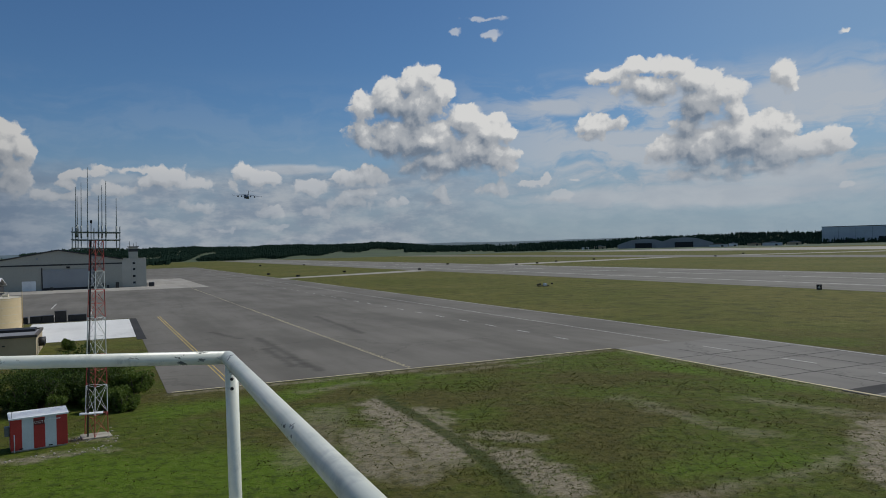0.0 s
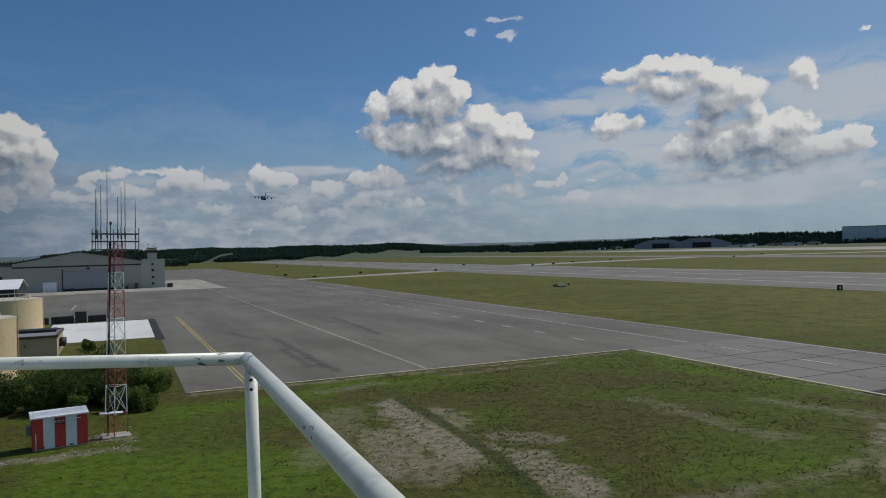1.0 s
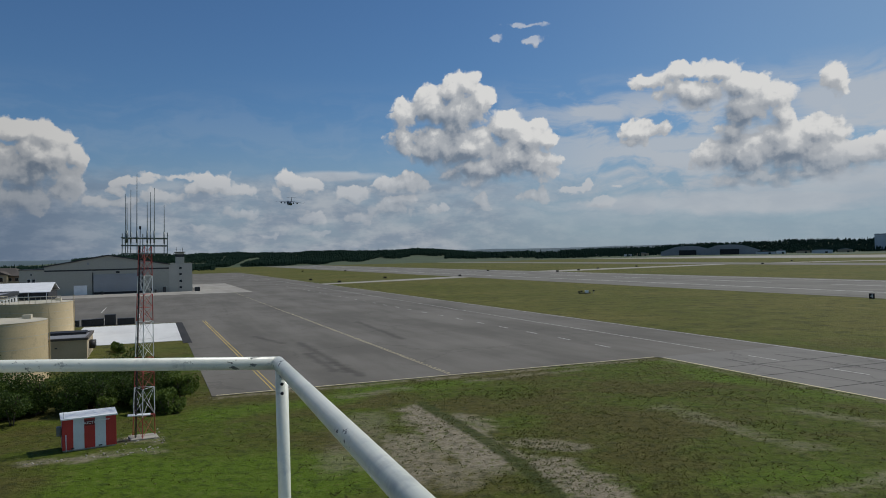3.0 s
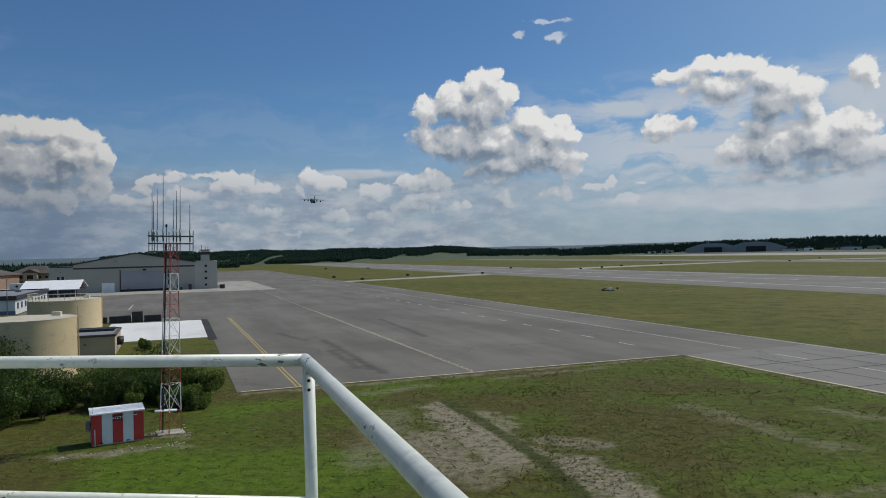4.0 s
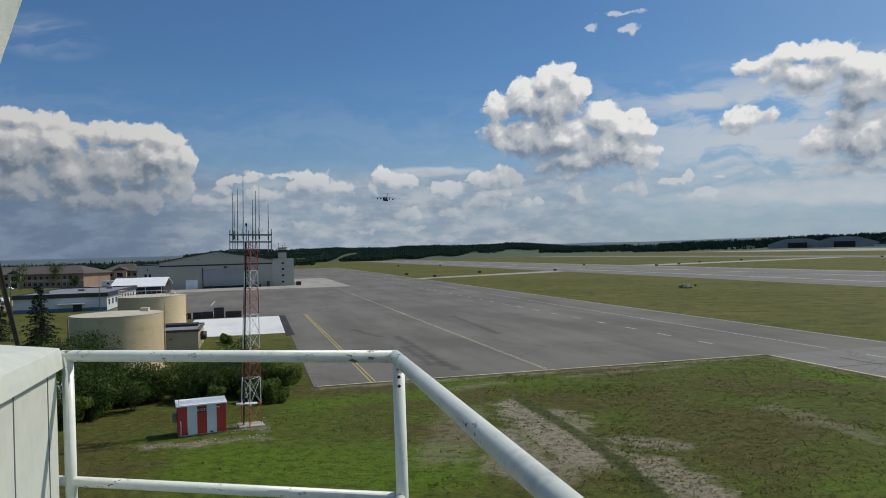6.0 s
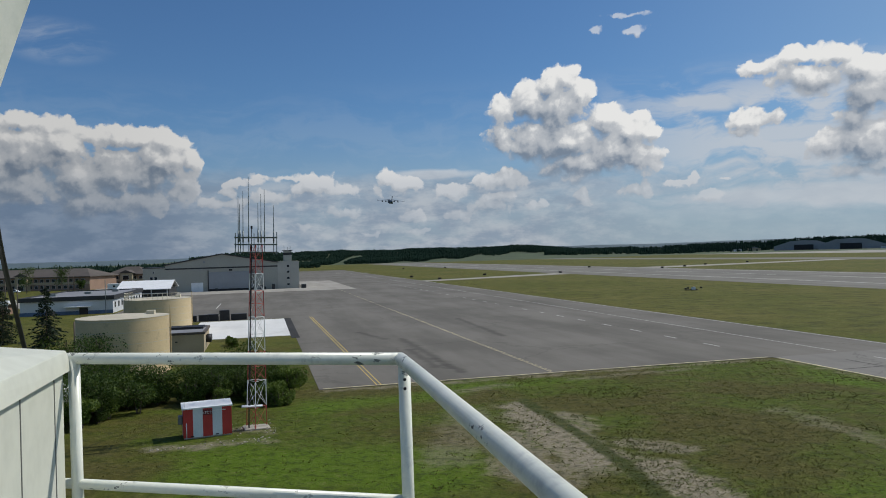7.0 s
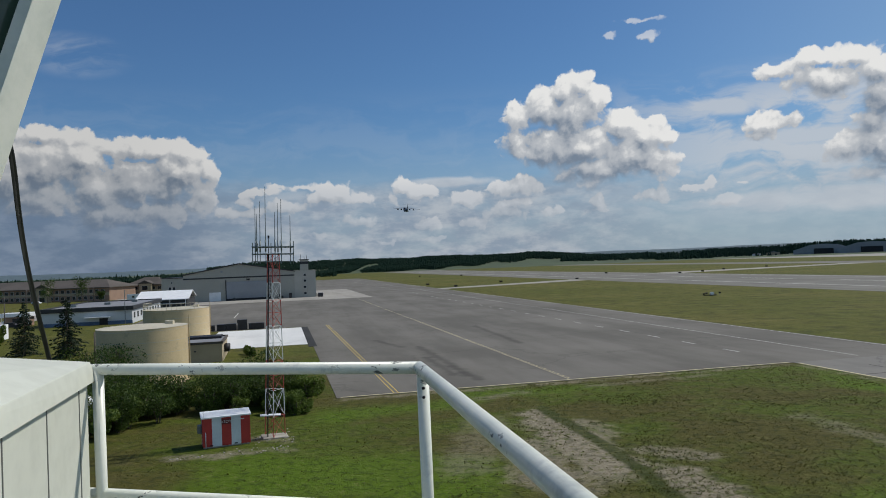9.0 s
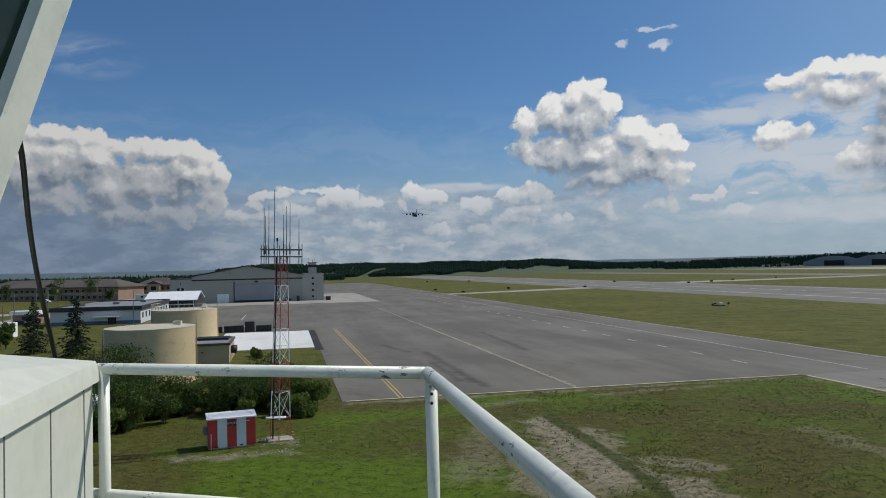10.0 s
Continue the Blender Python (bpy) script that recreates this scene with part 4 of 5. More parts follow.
def main_hangar():
    x0, y0 = grid(-38.1, 315)
    t = thing("aircraft_hangar", x0, y0, 0, GRID_TURN, "large grey-green gabled aircraft hangar with a dark roof line", "hangar")
    w, d, eave, ridge = 44.5, 60.0, 11.0, 15.0
    part("hall", profile([(0, 0), (w, 0), (w, eave), (w / 2, ridge), (0, eave)], 0, d), HANGAR_WALL, t)
    for sx in (0, 1):
        p = [(w / 2, ridge), (w / 2, ridge + 0.45), (-0.4 + sx * (w + 0.8), eave + 0.42), (-0.4 + sx * (w + 0.8), eave - 0.03)]
        part("roof", profile(p, -0.5, d + 0.5), HANGAR_DARK, t, "dark metal roof slope")
    part("eave_band", box((w, 0.12, 0.55), (w / 2, -0.05, 9.3)), HANGAR_DARK, t, "dark trim band under the gable")
    part("main_door", box((17.4, 0.3, 6.9), (w * 0.575, -0.18, 0.9)), HANGAR_DOOR, t, "blue-grey hangar door")
    part("door_gap", box((17.4, 0.34, 0.9), (w * 0.575, -0.16, 0.0)), BLACK, t, "dark gap under the door")
    for s in (-8.9, 8.9):
        part("door_post", box((0.35, 0.5, 8.6), (w * 0.575 + s, -0.2, 0)), HANGAR_DARK, t)
    for i in range(1, 6):
        part("door_rib", box((0.10, 0.10, 6.8), (w * 0.575 - 8.7 + i * 2.9, -0.36, 0.95)), HANGAR_DOOR, t)
    part("side_door", box((4.6, 0.2, 3.7), (12.3, -0.1, 0)), ROOF_WHITE, t, "white side door")
    part("vent", box((1.3, 0.2, 0.7), (w * 0.575, -0.12, 8.2)), BLACK, t, "small dark vent")
    for s in (-0.16, 0.28):
        part("vent", box((0.8, 0.1, 0.9), (w * (0.5 + s), -0.06, 11.6)), HANGAR_DOOR, t, "grey gable vent")
    for i in range(30):
        part("siding_rib", box((0.06, 0.05, 9.2), (0.75 + i * 1.48, -0.03, 0.0)) if abs(0.75 + i * 1.48 - w * 0.575) > 9.4 else box((0.06, 0.05, 1.2), (0.75 + i * 1.48, -0.03, 8.0)), HANGAR_WALL, t)
    left = part("side_wing", box((8.4, 30, 10.1), (-4.2, 15.2, 0)), HANGAR_WALL, t, "grey-green side wing")
    part("wing_roof", box((8.8, 30.4, 0.3), (-4.3, 15.2, 10.1)), HANGAR_DARK, t, "dark wing roof edge")
    window_set(left, [(-5.2, 5.0), (-3.6, 5.0)], 1.0, 1.6, 0.16)
    window_set(left, [(-4.4, 8.0)], 0.5, 0.7, 0.16)
    tower = part("corner_tower", box((8.8, 14, 11.2), (w + 4.4, 6.9, 0)), TOWER_WALL, t, "pale concrete corner tower")
    part("tower_roof", box((9.1, 14.3, 0.25), (w + 4.4, 6.9, 11.2)), HANGAR_WALL, t)
    window_set(tower, [(w + 4.3, 9.0), (w + 4.3, 6.6), (w + 4.3, 3.9), (w + 4.3, 1.3)], 1.0, 0.9, -0.13)
    part("tower_recess", box((0.15, 0.12, 8.0), (w + 3.4, -0.14, 0.4)), HANGAR_WALL, t)
    part("tower_recess", box((0.15, 0.12, 8.0), (w + 5.2, -0.14, 0.4)), HANGAR_WALL, t)
    part("cupola", box((3.4, 3.4, 4.4), (w + 4.3, 5, 11.4), 0, 0.06), HANGAR_WALL, t, "small lookout on the tower roof")
    part("cupola_window", box((3.5, 3.5, 1.1), (w + 4.3, 5, 14.0)), GLASS_DARK, t, "dark lookout glazing")
    part("cupola_roof", box((4.2, 4.2, 0.3), (w + 4.3, 5, 15.8)), HANGAR_DARK, t)
    for s, h in ((-1.3, 2.0), (0.2, 1.2), (1.2, 1.7)):
        part("roof_aerial", bar((w + 4.3 + s, 5, 16.0), (w + 4.3 + s, 5, 16.1 + h), 0.09, 5), HANGAR_DARK, t)
    for x, w2, h2 in ((37.8, 1.1, 1.9), (39.3, 0.8, 1.2), (42.6, 1.2, 2.2), (55.0, 2.0, 1.6), (20.0, 0.9, 1.2)):
        cx, cy = grid(-38.1 + x, 312.5)
        c = thing("storage_crate", cx, cy, 0.05, GRID_TURN, "dark crate standing by the hangar wall", "crate", "crates by the hangar")
        part("body", box((w2, 1.2, h2), (0, 0, 0), 0, 0.05), HANGAR_DARK, c)
        part("lid", box((w2 + 0.1, 1.3, 0.12), (0, 0, h2 - 0.02)), STEEL, c)


def long_building():
    t, w, d = block("long_building", -58.5, -37.1, 201.6, 248.0, 3.6, PALE_WALL, "long low pale building with black fascia and flat roof", "building")
    for sx, sy, cx, cy in ((w + 0.8, 0.4, w / 2, -0.2), (w + 0.8, 0.4, w / 2, d + 0.2), (0.4, d, -0.2, d / 2), (0.4, d, w + 0.2, d / 2)):
        part("fascia", box((sx, sy, 1.05), (cx, cy, 3.5)), HANGAR_DARK, t, "black roof fascia")
    part("roof", box((w, d, 0.7), (w / 2, d / 2, 3.55)), FLAT_ROOF, t, "grey flat roof")
    part("base_band", box((w + 0.1, 0.12, 0.9), (w / 2, -0.04, 0)), BLUE, t, "dark blue base band")
    part("canopy", box((6.0, 1.6, 0.18), (w * 0.62, -0.8, 1.9)), ROOF_WHITE, t, "white door canopy")
    part("dark_door", box((2.0, 0.1, 1.7), (w * 0.68, -0.10, 0)), BLACK, t, "dark door")
    for i in range(9):
        y = 3.0 + i * 4.8
        f = part("window", box((0.1, 1.7, 1.5), (w + 0.03, y, 1.3)), STEEL, t)
        part("pane", box((0.06, 1.5, 1.3), (w + 0.07, y, 1.4)), GLASS_DARK, f)
    part("pipe", bar((w - 1.6, -0.5, 0), (w - 1.6, -0.5, 8.6), 0.09, 6), STEEL, t, "tall thin flue pipe")
    for i, (x, y) in enumerate(((4, 14), (11, 22), (16, 34))):
        part("roof_unit", box((1.6, 1.3, 0.7), (x, y, 4.2), 0, 0.05), STEEL, t, "grey roof ventilation unit")


def white_shed():
    x0, y0 = grid(-45.5, 254)
    t = thing("metal_shed", x0, y0, 0, GRID_TURN, "low shed with a bright white metal roof and dark open side", "shed")
    w, d = 16.0, 24.0
    part("wall", box((w - 0.6, d - 0.8, 3.7), (w / 2, d / 2, 0)), HANGAR_DARK, t)
    for s in (0, 1):
        p = [(-0.4 + s * (d + 0.8), 3.7), (-0.4 + s * (d + 0.8), 3.9), (d / 2, 6.5), (d / 2, 6.3)]
        bm = profile(p, -0.4, w + 0.4)
        bmesh.ops.transform(bm, matrix=Matrix(((0, 1, 0, 0), (1, 0, 0, 0), (0, 0, 1, 0), (0, 0, 0, 1))), verts=bm.verts)
        bmesh.ops.recalc_face_normals(bm, faces=bm.faces)
        part("roof", bm, ROOF_WHITE, t, "white metal roof slope")
    for i in range(4):
        part("post", box((0.25, 0.25, 3.7), (0.6 + i * 4.9, 0.1, 0)), PALE_WALL, t)
    for z in (1.2, 2.4):
        part("beam", box((9.0, 0.15, 0.2), (w - 5.0, -0.2, z)), PALE_WALL, t)


def office_block(x, y, turn, length, depth, label):
    t = thing("office_building", x, y, 0, turn, label, "building", "brown office buildings")
    h = 6.4
    part("wall", box((length, depth, h), (length / 2, depth / 2, 0)), BRICK_WALL, t)
    part("band", box((length + 0.1, 0.1, 1.2), (length / 2, -0.04, 2.9)), TAN_WALL, t, "tan band between the storeys")
    bm = bmesh.new()
    o, r = 1.0, depth / 2
    base = [(-o, -o), (length + o, -o), (length + o, depth + o), (-o, depth + o)]
    lo = [bm.verts.new((px, py, h)) for px, py in base]
    up = [bm.verts.new((px, py, h + 0.35)) for px, py in base]
    r0, r1 = bm.verts.new((r * 0.8, depth / 2, h + 4.2)), bm.verts.new((length - r * 0.8, depth / 2, h + 4.2))
    bm.faces.new(lo[::-1])
    for i in range(4):
        j = (i + 1) % 4
        bm.faces.new((lo[i], lo[j], up[j], up[i]))
    bm.faces.new((up[0], up[1], r1, r0))
    bm.faces.new((up[1], up[2], r1))
    bm.faces.new((up[2], up[3], r0, r1))
    bm.faces.new((up[3], up[0], r0))
    bmesh.ops.recalc_face_normals(bm, faces=bm.faces)
    part("roof", bm, BROWN_ROOF, t, "dark brown hipped roof")
    n = int(length / 3.2)
    for z in (0.9, 4.1):
        window_set(t, [(1.8 + 3.2 * i, z) for i in range(n)], 1.7, 1.5, -0.05)
    porch = part("porch", box((6.5, 3.0, 7.2), (length * 0.55, -1.2, 0)), TAN_WALL, t, "tan entrance porch")
    part("porch_roof", profile([(-4.2, 7.2), (4.2, 7.2), (0, 9.0)], -3.0, 3.5), BROWN_ROOF, porch).matrix_basis = pose(length * 0.55, 0, 0)
    window_set(porch, [(length * 0.55, 0.4), (length * 0.55, 3.8)], 3.0, 2.2, -2.72)


ROOF_GREY = surface("pale_grey_cladding", (0.30, 0.31, 0.32), 0.7, vary=0.08, scale=0.05)


def far_hangar(az, r, w, d, h, turn, wall, label, arch=False):
    x, y = r * math.sin(radians(az)), r * math.cos(radians(az))
    t = thing("far_hangar", x, y, 0, turn, label, "hangar", "far hangars")
    if arch:
        pts = [(w / 2, 0), (w / 2, h * 0.42), (w * 0.22, h * 0.92), (0, h), (-w * 0.22, h * 0.92), (-w / 2, h * 0.42), (-w / 2, 0)]
        part("shell", profile(pts, 0, d), wall, t)
        part("opening", profile([(-w * 0.16, 0), (w * 0.16, 0), (w * 0.16, h * 0.55), (-w * 0.16, h * 0.55)], -1.0, 0.5), BLACK, t, "dark door opening")
    else:
        part("hall", box((w, d, h), (w / 2, d / 2, 0)), wall, t)
        part("roof", box((w + 1, d + 1, 1.0), (w / 2, d / 2, h)), HANGAR_DARK, t, "dark roof edge")
        part("base_band", box((w, 0.4, h * 0.12), (w / 2, -0.1, 0)), HANGAR_DARK, t)
        part("opening", box((w * 0.16, 0.6, h * 0.38), (w * 0.5, -0.15, 0)), BLACK, t, "dark door opening")
        part("opening", box((w * 0.13, 0.6, h * 0.2), (w * 0.16, -0.15, 0)), BLACK, t, "dark door opening")
        for i in range(1, 8):
            part("panel_rib", box((0.4, 0.3, h * 0.95), (w * i / 8, -0.1, 0)), STEEL, t)
        part("roof_aerial", bar((w * 0.55, d / 2, h), (w * 0.55, d / 2, h + 7), 0.25, 5), HANGAR_DARK, t)


main_hangar()
long_building()
white_shed()
office_block(-318, 318, 2, 79, 22, "long brown two-storey office building with a dark hipped roof")
office_block(-250, 350, 10, 20, 16, "brown office building with a dark hipped roof")
far_hangar(27.35, 1700, 240, 90, 34, -30, PALE_WALL, "huge pale grey hangar across the airfield")
far_hangar(15.3, 1560, 104, 60, 19, -16, ROOF_GREY, "grey low-pitched hangar across the airfield", True)
far_hangar(18.2, 1540, 110, 60, 20, -18, ROOF_GREY, "grey low-pitched hangar across the airfield", True)
GLARE_SPOTS = ((11.0, 1600), (12.1, 1650), (20.6, 1500), (21.6, 1520), (23.0, 1560), (24.2, 1500), (8.6, 1750), (25.6, 1560))
for i, (az, r) in enumerate(GLARE_SPOTS):
    x, y = r * math.sin(radians(az)), r * math.cos(radians(az))
    t = thing("far_shed", x, y, 0, -az, "small low distant shed with a shallow roof", "shed", "far sheds")
    w, h = 16 + 9 * (i % 3), 4.5 + (i % 2)
    part("wall", box((w, 14, h), (0, 0, 0)), (ROOF_WHITE, TAN_WALL, PALE_WALL)[i % 3], t)
    part("roof", profile([(-w / 2 - 0.5, h), (w / 2 + 0.5, h), (0, h + 2.5)], -7.5, 7.5), (BROWN_ROOF, FLAT_ROOF)[i % 2], t)
    part("door", box((4, 0.3, 3.2), (w * 0.2, -7.05, 0)), BLACK, t)


def trailer(x, y, turn, length, label):
    t = thing("trailer", x, y, 0.0, turn, label, "trailer", "trailers")
    part("body", box((length, 2.6, 2.9), (0, 0, 0.7), 0, 0.08), ROOF_WHITE, t)
    for s in (-0.3, 0.1, 0.35):
        part("window", box((1.0, 0.06, 0.8), (s * length, -1.31, 2.0)), GLASS_DARK, t)
    for s in (-0.3, 0.3):
        part("wheel", bar((s * length, -1.2, 0.45), (s * length, 1.2, 0.45), 0.45, 10), BLACK, t)


trailer(-203, 296, 20, 14, "white office trailer beside the hangar")
trailer(-118, 122, 25, 6, "white trailer parked by the pale building")


def parked_car(x, y, turn, mat, label):
    t = thing("parked_car", x, y, 0.02, turn, label, "car", "parked cars")
    bm = profile([(-2.2, 0.35), (2.2, 0.35), (2.25, 0.8), (1.3, 0.95), (0.7, 1.5), (-1.2, 1.5), (-1.9, 0.98), (-2.25, 0.9)], -0.85, 0.85)
    bmesh.ops.bevel(bm, geom=bm.edges, offset=0.06, segments=2, affect="EDGES")
    part("body", bm, mat, t)
    part("glazing", profile([(-1.5, 1.0), (1.0, 1.0), (0.62, 1.44), (-1.15, 1.44)], -0.87, 0.87), GLASS_DARK, t)
    for px in (-1.4, 1.4):
        for py in (-0.8, 0.8):
            part("wheel", bar((px, py - 0.1, 0.33), (px, py + 0.1, 0.33), 0.33, 14), BLACK, t)


parked_car(-146, 158, 15, BLACK, "black car parked by the road")
parked_car(-159, 172, 20, WHITE, "white car parked by the road")
parked_car(-263, 300, 5, WHITE, "white car parked before the office building")
parked_car(-247, 300, 5, BLACK, "black car parked before the office building")


def kiosk():
    t = thing("kiosk", -152, 167, 0, 20, "small kiosk with white fascia and brown walls", "kiosk")
    part("wall", box((6, 4, 2.6), (0, 0, 0)), BRICK_WALL, t)
    part("fascia", box((7.4, 5.2, 1.0), (0, 0, 2.5), 0, 0.04), ROOF_WHITE, t)
    part("window", box((2.4, 0.1, 1.1), (0.4, -2.02, 1.0)), GLASS_DARK, t)
    for s in (-3.3, 3.3):
        part("post", box((0.18, 0.18, 2.6), (s, -2.3, 0)), ROOF_WHITE, t)


kiosk()


def utility_pole(x, y, h, arm=True):
    t = thing("utility_pole", x, y, 0, 25, "thin weathered wooden utility pole", "pole", "utility poles")
    part("shaft", bar((0, 0, 0), (0, 0, h), 0.14, 8, 0.09), WOOD, t)
    if arm:
        part("crossarm", box((1.8, 0.1, 0.12), (0, 0, h - 0.7)), WOOD, t)
        for s in (-0.75, 0.75):
            part("insulator", bar((s, 0, h - 0.6), (s, 0, h - 0.35), 0.06, 6), STEEL, t)


for px, py, h, arm in ((-65.5, 84.5, 5.2, False), (-131, 150, 8.6, False), (-120, 128, 9.0, True), (-117, 122, 7.2, False), (-170, 190, 9, True), (-139, 141, 10, True), (-205, 262, 9, False), (-232, 300, 9, False)):
    utility_pole(px, py, h, arm)

# ---- out on the airfield ----


def field_sign(x, y, w, h, text=""):
    t = thing("runway_sign", x, y, 0, -math.degrees(math.atan2(x, y)), "black frangible runway sign standing in the grass", "sign", "runway signs")
    part("board", box((w, 0.25, h), (0, 0, 0.25), 0, 0.02), BLACK, t)
    for s in (-0.35, 0.35):
        part("leg", bar((s * w, 0, 0), (s * w, 0, 0.3), 0.05, 6), STEEL, t)
    if text:
        cu = bpy.data.curves.new("numeral", "FONT")
        cu.body, cu.size, cu.extrude, cu.align_x = text, h * 0.95, 0.01, "CENTER"
        cu.materials.append(ROOF_WHITE)
        ob = new("numeral", cu)
        ob.parent = t
        ob.matrix_basis = pose(0, -0.14, 0.25 + h * 0.18, 90)


field_sign(88.9, 173.7, 1.15, 1.25, "4")
for px, py in ((-13.5, 411), (-93.6, 392), (-69.8, 351), (-54.5, 402), (3, 520), (46, 462), (62, 485), (115, 560), (208, 560), (262, 640), (-160, 640), (-118, 620), (80, 520)):
    field_sign(px, py, 1.7, 0.85)


def windsock_base(x, y):
    t = thing("airfield_lamp_unit", x, y, 0, 0, "low white airfield equipment box with dark fittings in the grass", "equipment")
    part("cabinet", box((1.0, 0.7, 0.75), (0, 0, 0.2), 15, 0.05), ROOF_WHITE, t)
    part("frame", box((3.6, 0.5, 0.25), (-0.6, 0, 0.02), 8), BLACK, t)
    for s, h in ((-2.2, 0.7), (-1.5, 0.9), (2.1, 1.0)):
        part("lamp_head", box((0.6, 0.4, 0.4), (s, 0.1, h - 0.4), 0, 0.05), BLACK, t)
        part("stem", bar((s, 0.1, 0), (s, 0.1, h), 0.06, 6), STEEL, t)


windsock_base(30.6, 221.7)


def round_radome(x, y):
    t = thing("white_dish", x, y, 0, 40, "round white weathered dish on a short stand beside the shrubs", "dish")
    bm = bmesh.new()
    bmesh.ops.create_uvsphere(bm, u_segments=24, v_segments=14, radius=1.45)
    for vtx in bm.verts:
        vtx.co += vtx.co.normalized() * 0.06 * noise.noise(vtx.co * 2.1)
    bmesh.ops.scale(bm, vec=(1, 0.45, 1), verts=bm.verts)
    bmesh.ops.translate(bm, vec=(0, 0, 1.9), verts=bm.verts)
    for f in bm.faces:
        f.smooth = True
    part("reflector", bm, ROOF_WHITE, t)
    part("stand", bar((0, 0.3, 0), (0, 0.3, 1.6), 0.14, 8), STEEL, t)


round_radome(-41.2, 50.8)


def transport_aircraft(az, el, r, heading, bank):
    """A four-engined high-wing transport with a T-tail, climbing away."""
    e, a = radians(el), radians(az)
    t = thing("transport_aircraft", 0, 0, 0, 0, "dark grey four-engined military transport aircraft climbing away", "aircraft")
    t.matrix_world = Matrix.Translation((r * math.sin(a) * math.cos(e), r * math.cos(a) * math.cos(e), EYE + r * math.sin(e))) @ pose(0, 0, 0, 9, 0, heading) @ pose(0, 0, 0, 0, bank, 0)
    bm = bmesh.new()
    stations = [(26, 0.2, -0.6), (24.5, 1.5, -0.4), (22, 2.6, -0.1), (18, 3.3, 0), (0, 3.4, 0), (-8, 3.4, 0), (-16, 2.4, 0.9), (-24, 0.9, 2.3), (-26, 0.3, 2.6)]
    rings = [[bm.verts.new((rad * math.cos(math.tau * i / 20), y, z + rad * math.sin(math.tau * i / 20))) for i in range(20)] for y, rad, z in stations]
    for r0, r1 in zip(rings, rings[1:]):
        for i in range(20):
            bm.faces.new((r0[i], r0[(i + 1) % 20], r1[(i + 1) % 20], r1[i])).smooth = True
    bm.faces.new(rings[0])
    bm.faces.new(rings[-1][::-1])
    bmesh.ops.recalc_face_normals(bm, faces=bm.faces)
    part("fuselage", bm, AIRCRAFT, t)

    def blade(root, tip, c0, c1, thick):
        bm = bmesh.new()
        vs = []
        for p, c in ((Vector(root), c0), (Vector(tip), c1)):
            for y, k in ((0.5, 0), (0.2, 1), (-0.5, 0), (0.2, -1)):
                up = Vector((0, 0, 1)) if abs(tip[0] - root[0]) > 1 else Vector((1, 0, 0))
                vs.append(bm.verts.new(p + Vector((0, y * c, 0)) + up * k * thick * c))
        for i in range(4):
            j = (i + 1) % 4
            bm.faces.new((vs[i], vs[j], vs[4 + j], vs[4 + i]))
        bm.faces.new(vs[:4][::-1])
        bm.faces.new(vs[4:])
        bmesh.ops.recalc_face_normals(bm, faces=bm.faces)
        return bm

    for s in (-1, 1):
        part("wing", blade((s * 1.5, 4, 3.4), (s * 25.4, -7.5, 1.6), 12, 3.5, 0.06), AIRCRAFT, t)
        part("winglet", blade((s * 25.4, -7.8, 1.6), (s * 25.9, -9.5, 4.2), 3.0, 1.2, 0.06), AIRCRAFT, t)
        part("tailplane", blade((s * 0.4, -24.5, 12.8), (s * 9.9, -28.5, 12.4), 5.5, 2.6, 0.05), AIRCRAFT, t)
        for x, y in ((8.0, 5.5), (14.8, 2.0)):
            pylon = part("pylon", blade((s * x, y - 2.5, 2.6), (s * x, y - 0.5, 0.9), 5, 4, 0.05), AIRCRAFT, t)
            part("engine", bar((s * x, y - 2.6, 0.1), (s * x, y + 3.2, -0.1), 1.0, 14, 1.35), AIRCRAFT, t)
        part("wheel_fairing", bar((s * 3.0, -7, -2.2), (s * 3.0, 5, -2.2), 1.1, 10), AIRCRAFT, t)
    part("fin", blade((0, -19.5, 2.8), (0, -25.0, 12.8), 10, 6, 0.05), AIRCRAFT, t)


transport_aircraft(-14.9, 4.18, 1400, 22, 3)

# ---- trees, shrubs and the far woods ----


def leaf_material(name, dark, light, gloss=0.25):
    mat, k, shader = material(name, 0.6 if gloss else 1.0)
    info = k.add("ShaderNodeNewGeometry").outputs["Random Per Island"]
    each = k.add("ShaderNodeObjectInfo").outputs["Random"]
    tint = k.mix(info, dark, light)
    tint = k.mix(k.math("MULTIPLY", each, 0.35), tint, [c * 0.6 for c in dark])
    k.put(shader.inputs["Base Color"], tint)
    shader.inputs["Specular IOR Level"].default_value = gloss
    see = k.add("ShaderNodeBsdfTranslucent")
    k.put(see.inputs["Color"], k.mix(0.5, tint, light))
    both = k.add("ShaderNodeMixShader")
    both.inputs[0].default_value = 0.32
    k.put(both.inputs[1], shader.outputs[0])
    k.put(both.inputs[2], see.outputs[0])
    k.put(mat.node_tree.nodes["Material Output"].inputs[0], both.outputs[0])
    return mat


LEAF = leaf_material("shrub_leaves", (0.022, 0.046, 0.008), (0.095, 0.150, 0.026))
LEAF_PALE = leaf_material("pale_leaves", (0.055, 0.098, 0.012), (0.165, 0.228, 0.042))
NEEDLE = leaf_material("spruce_needles", (0.010, 0.022, 0.012), (0.030, 0.052, 0.024))
# far crowns: bluer than the near leaves, distance haze mixed into the green
FOREST = leaf_material("hazed_forest_crowns", (0.029, 0.055, 0.040), (0.039, 0.071, 0.050), 0.0)
BARK = surface("bark", (0.09, 0.07, 0.055), 0.9, vary=0.2, scale=4)
rng = np.random.default_rng(7)


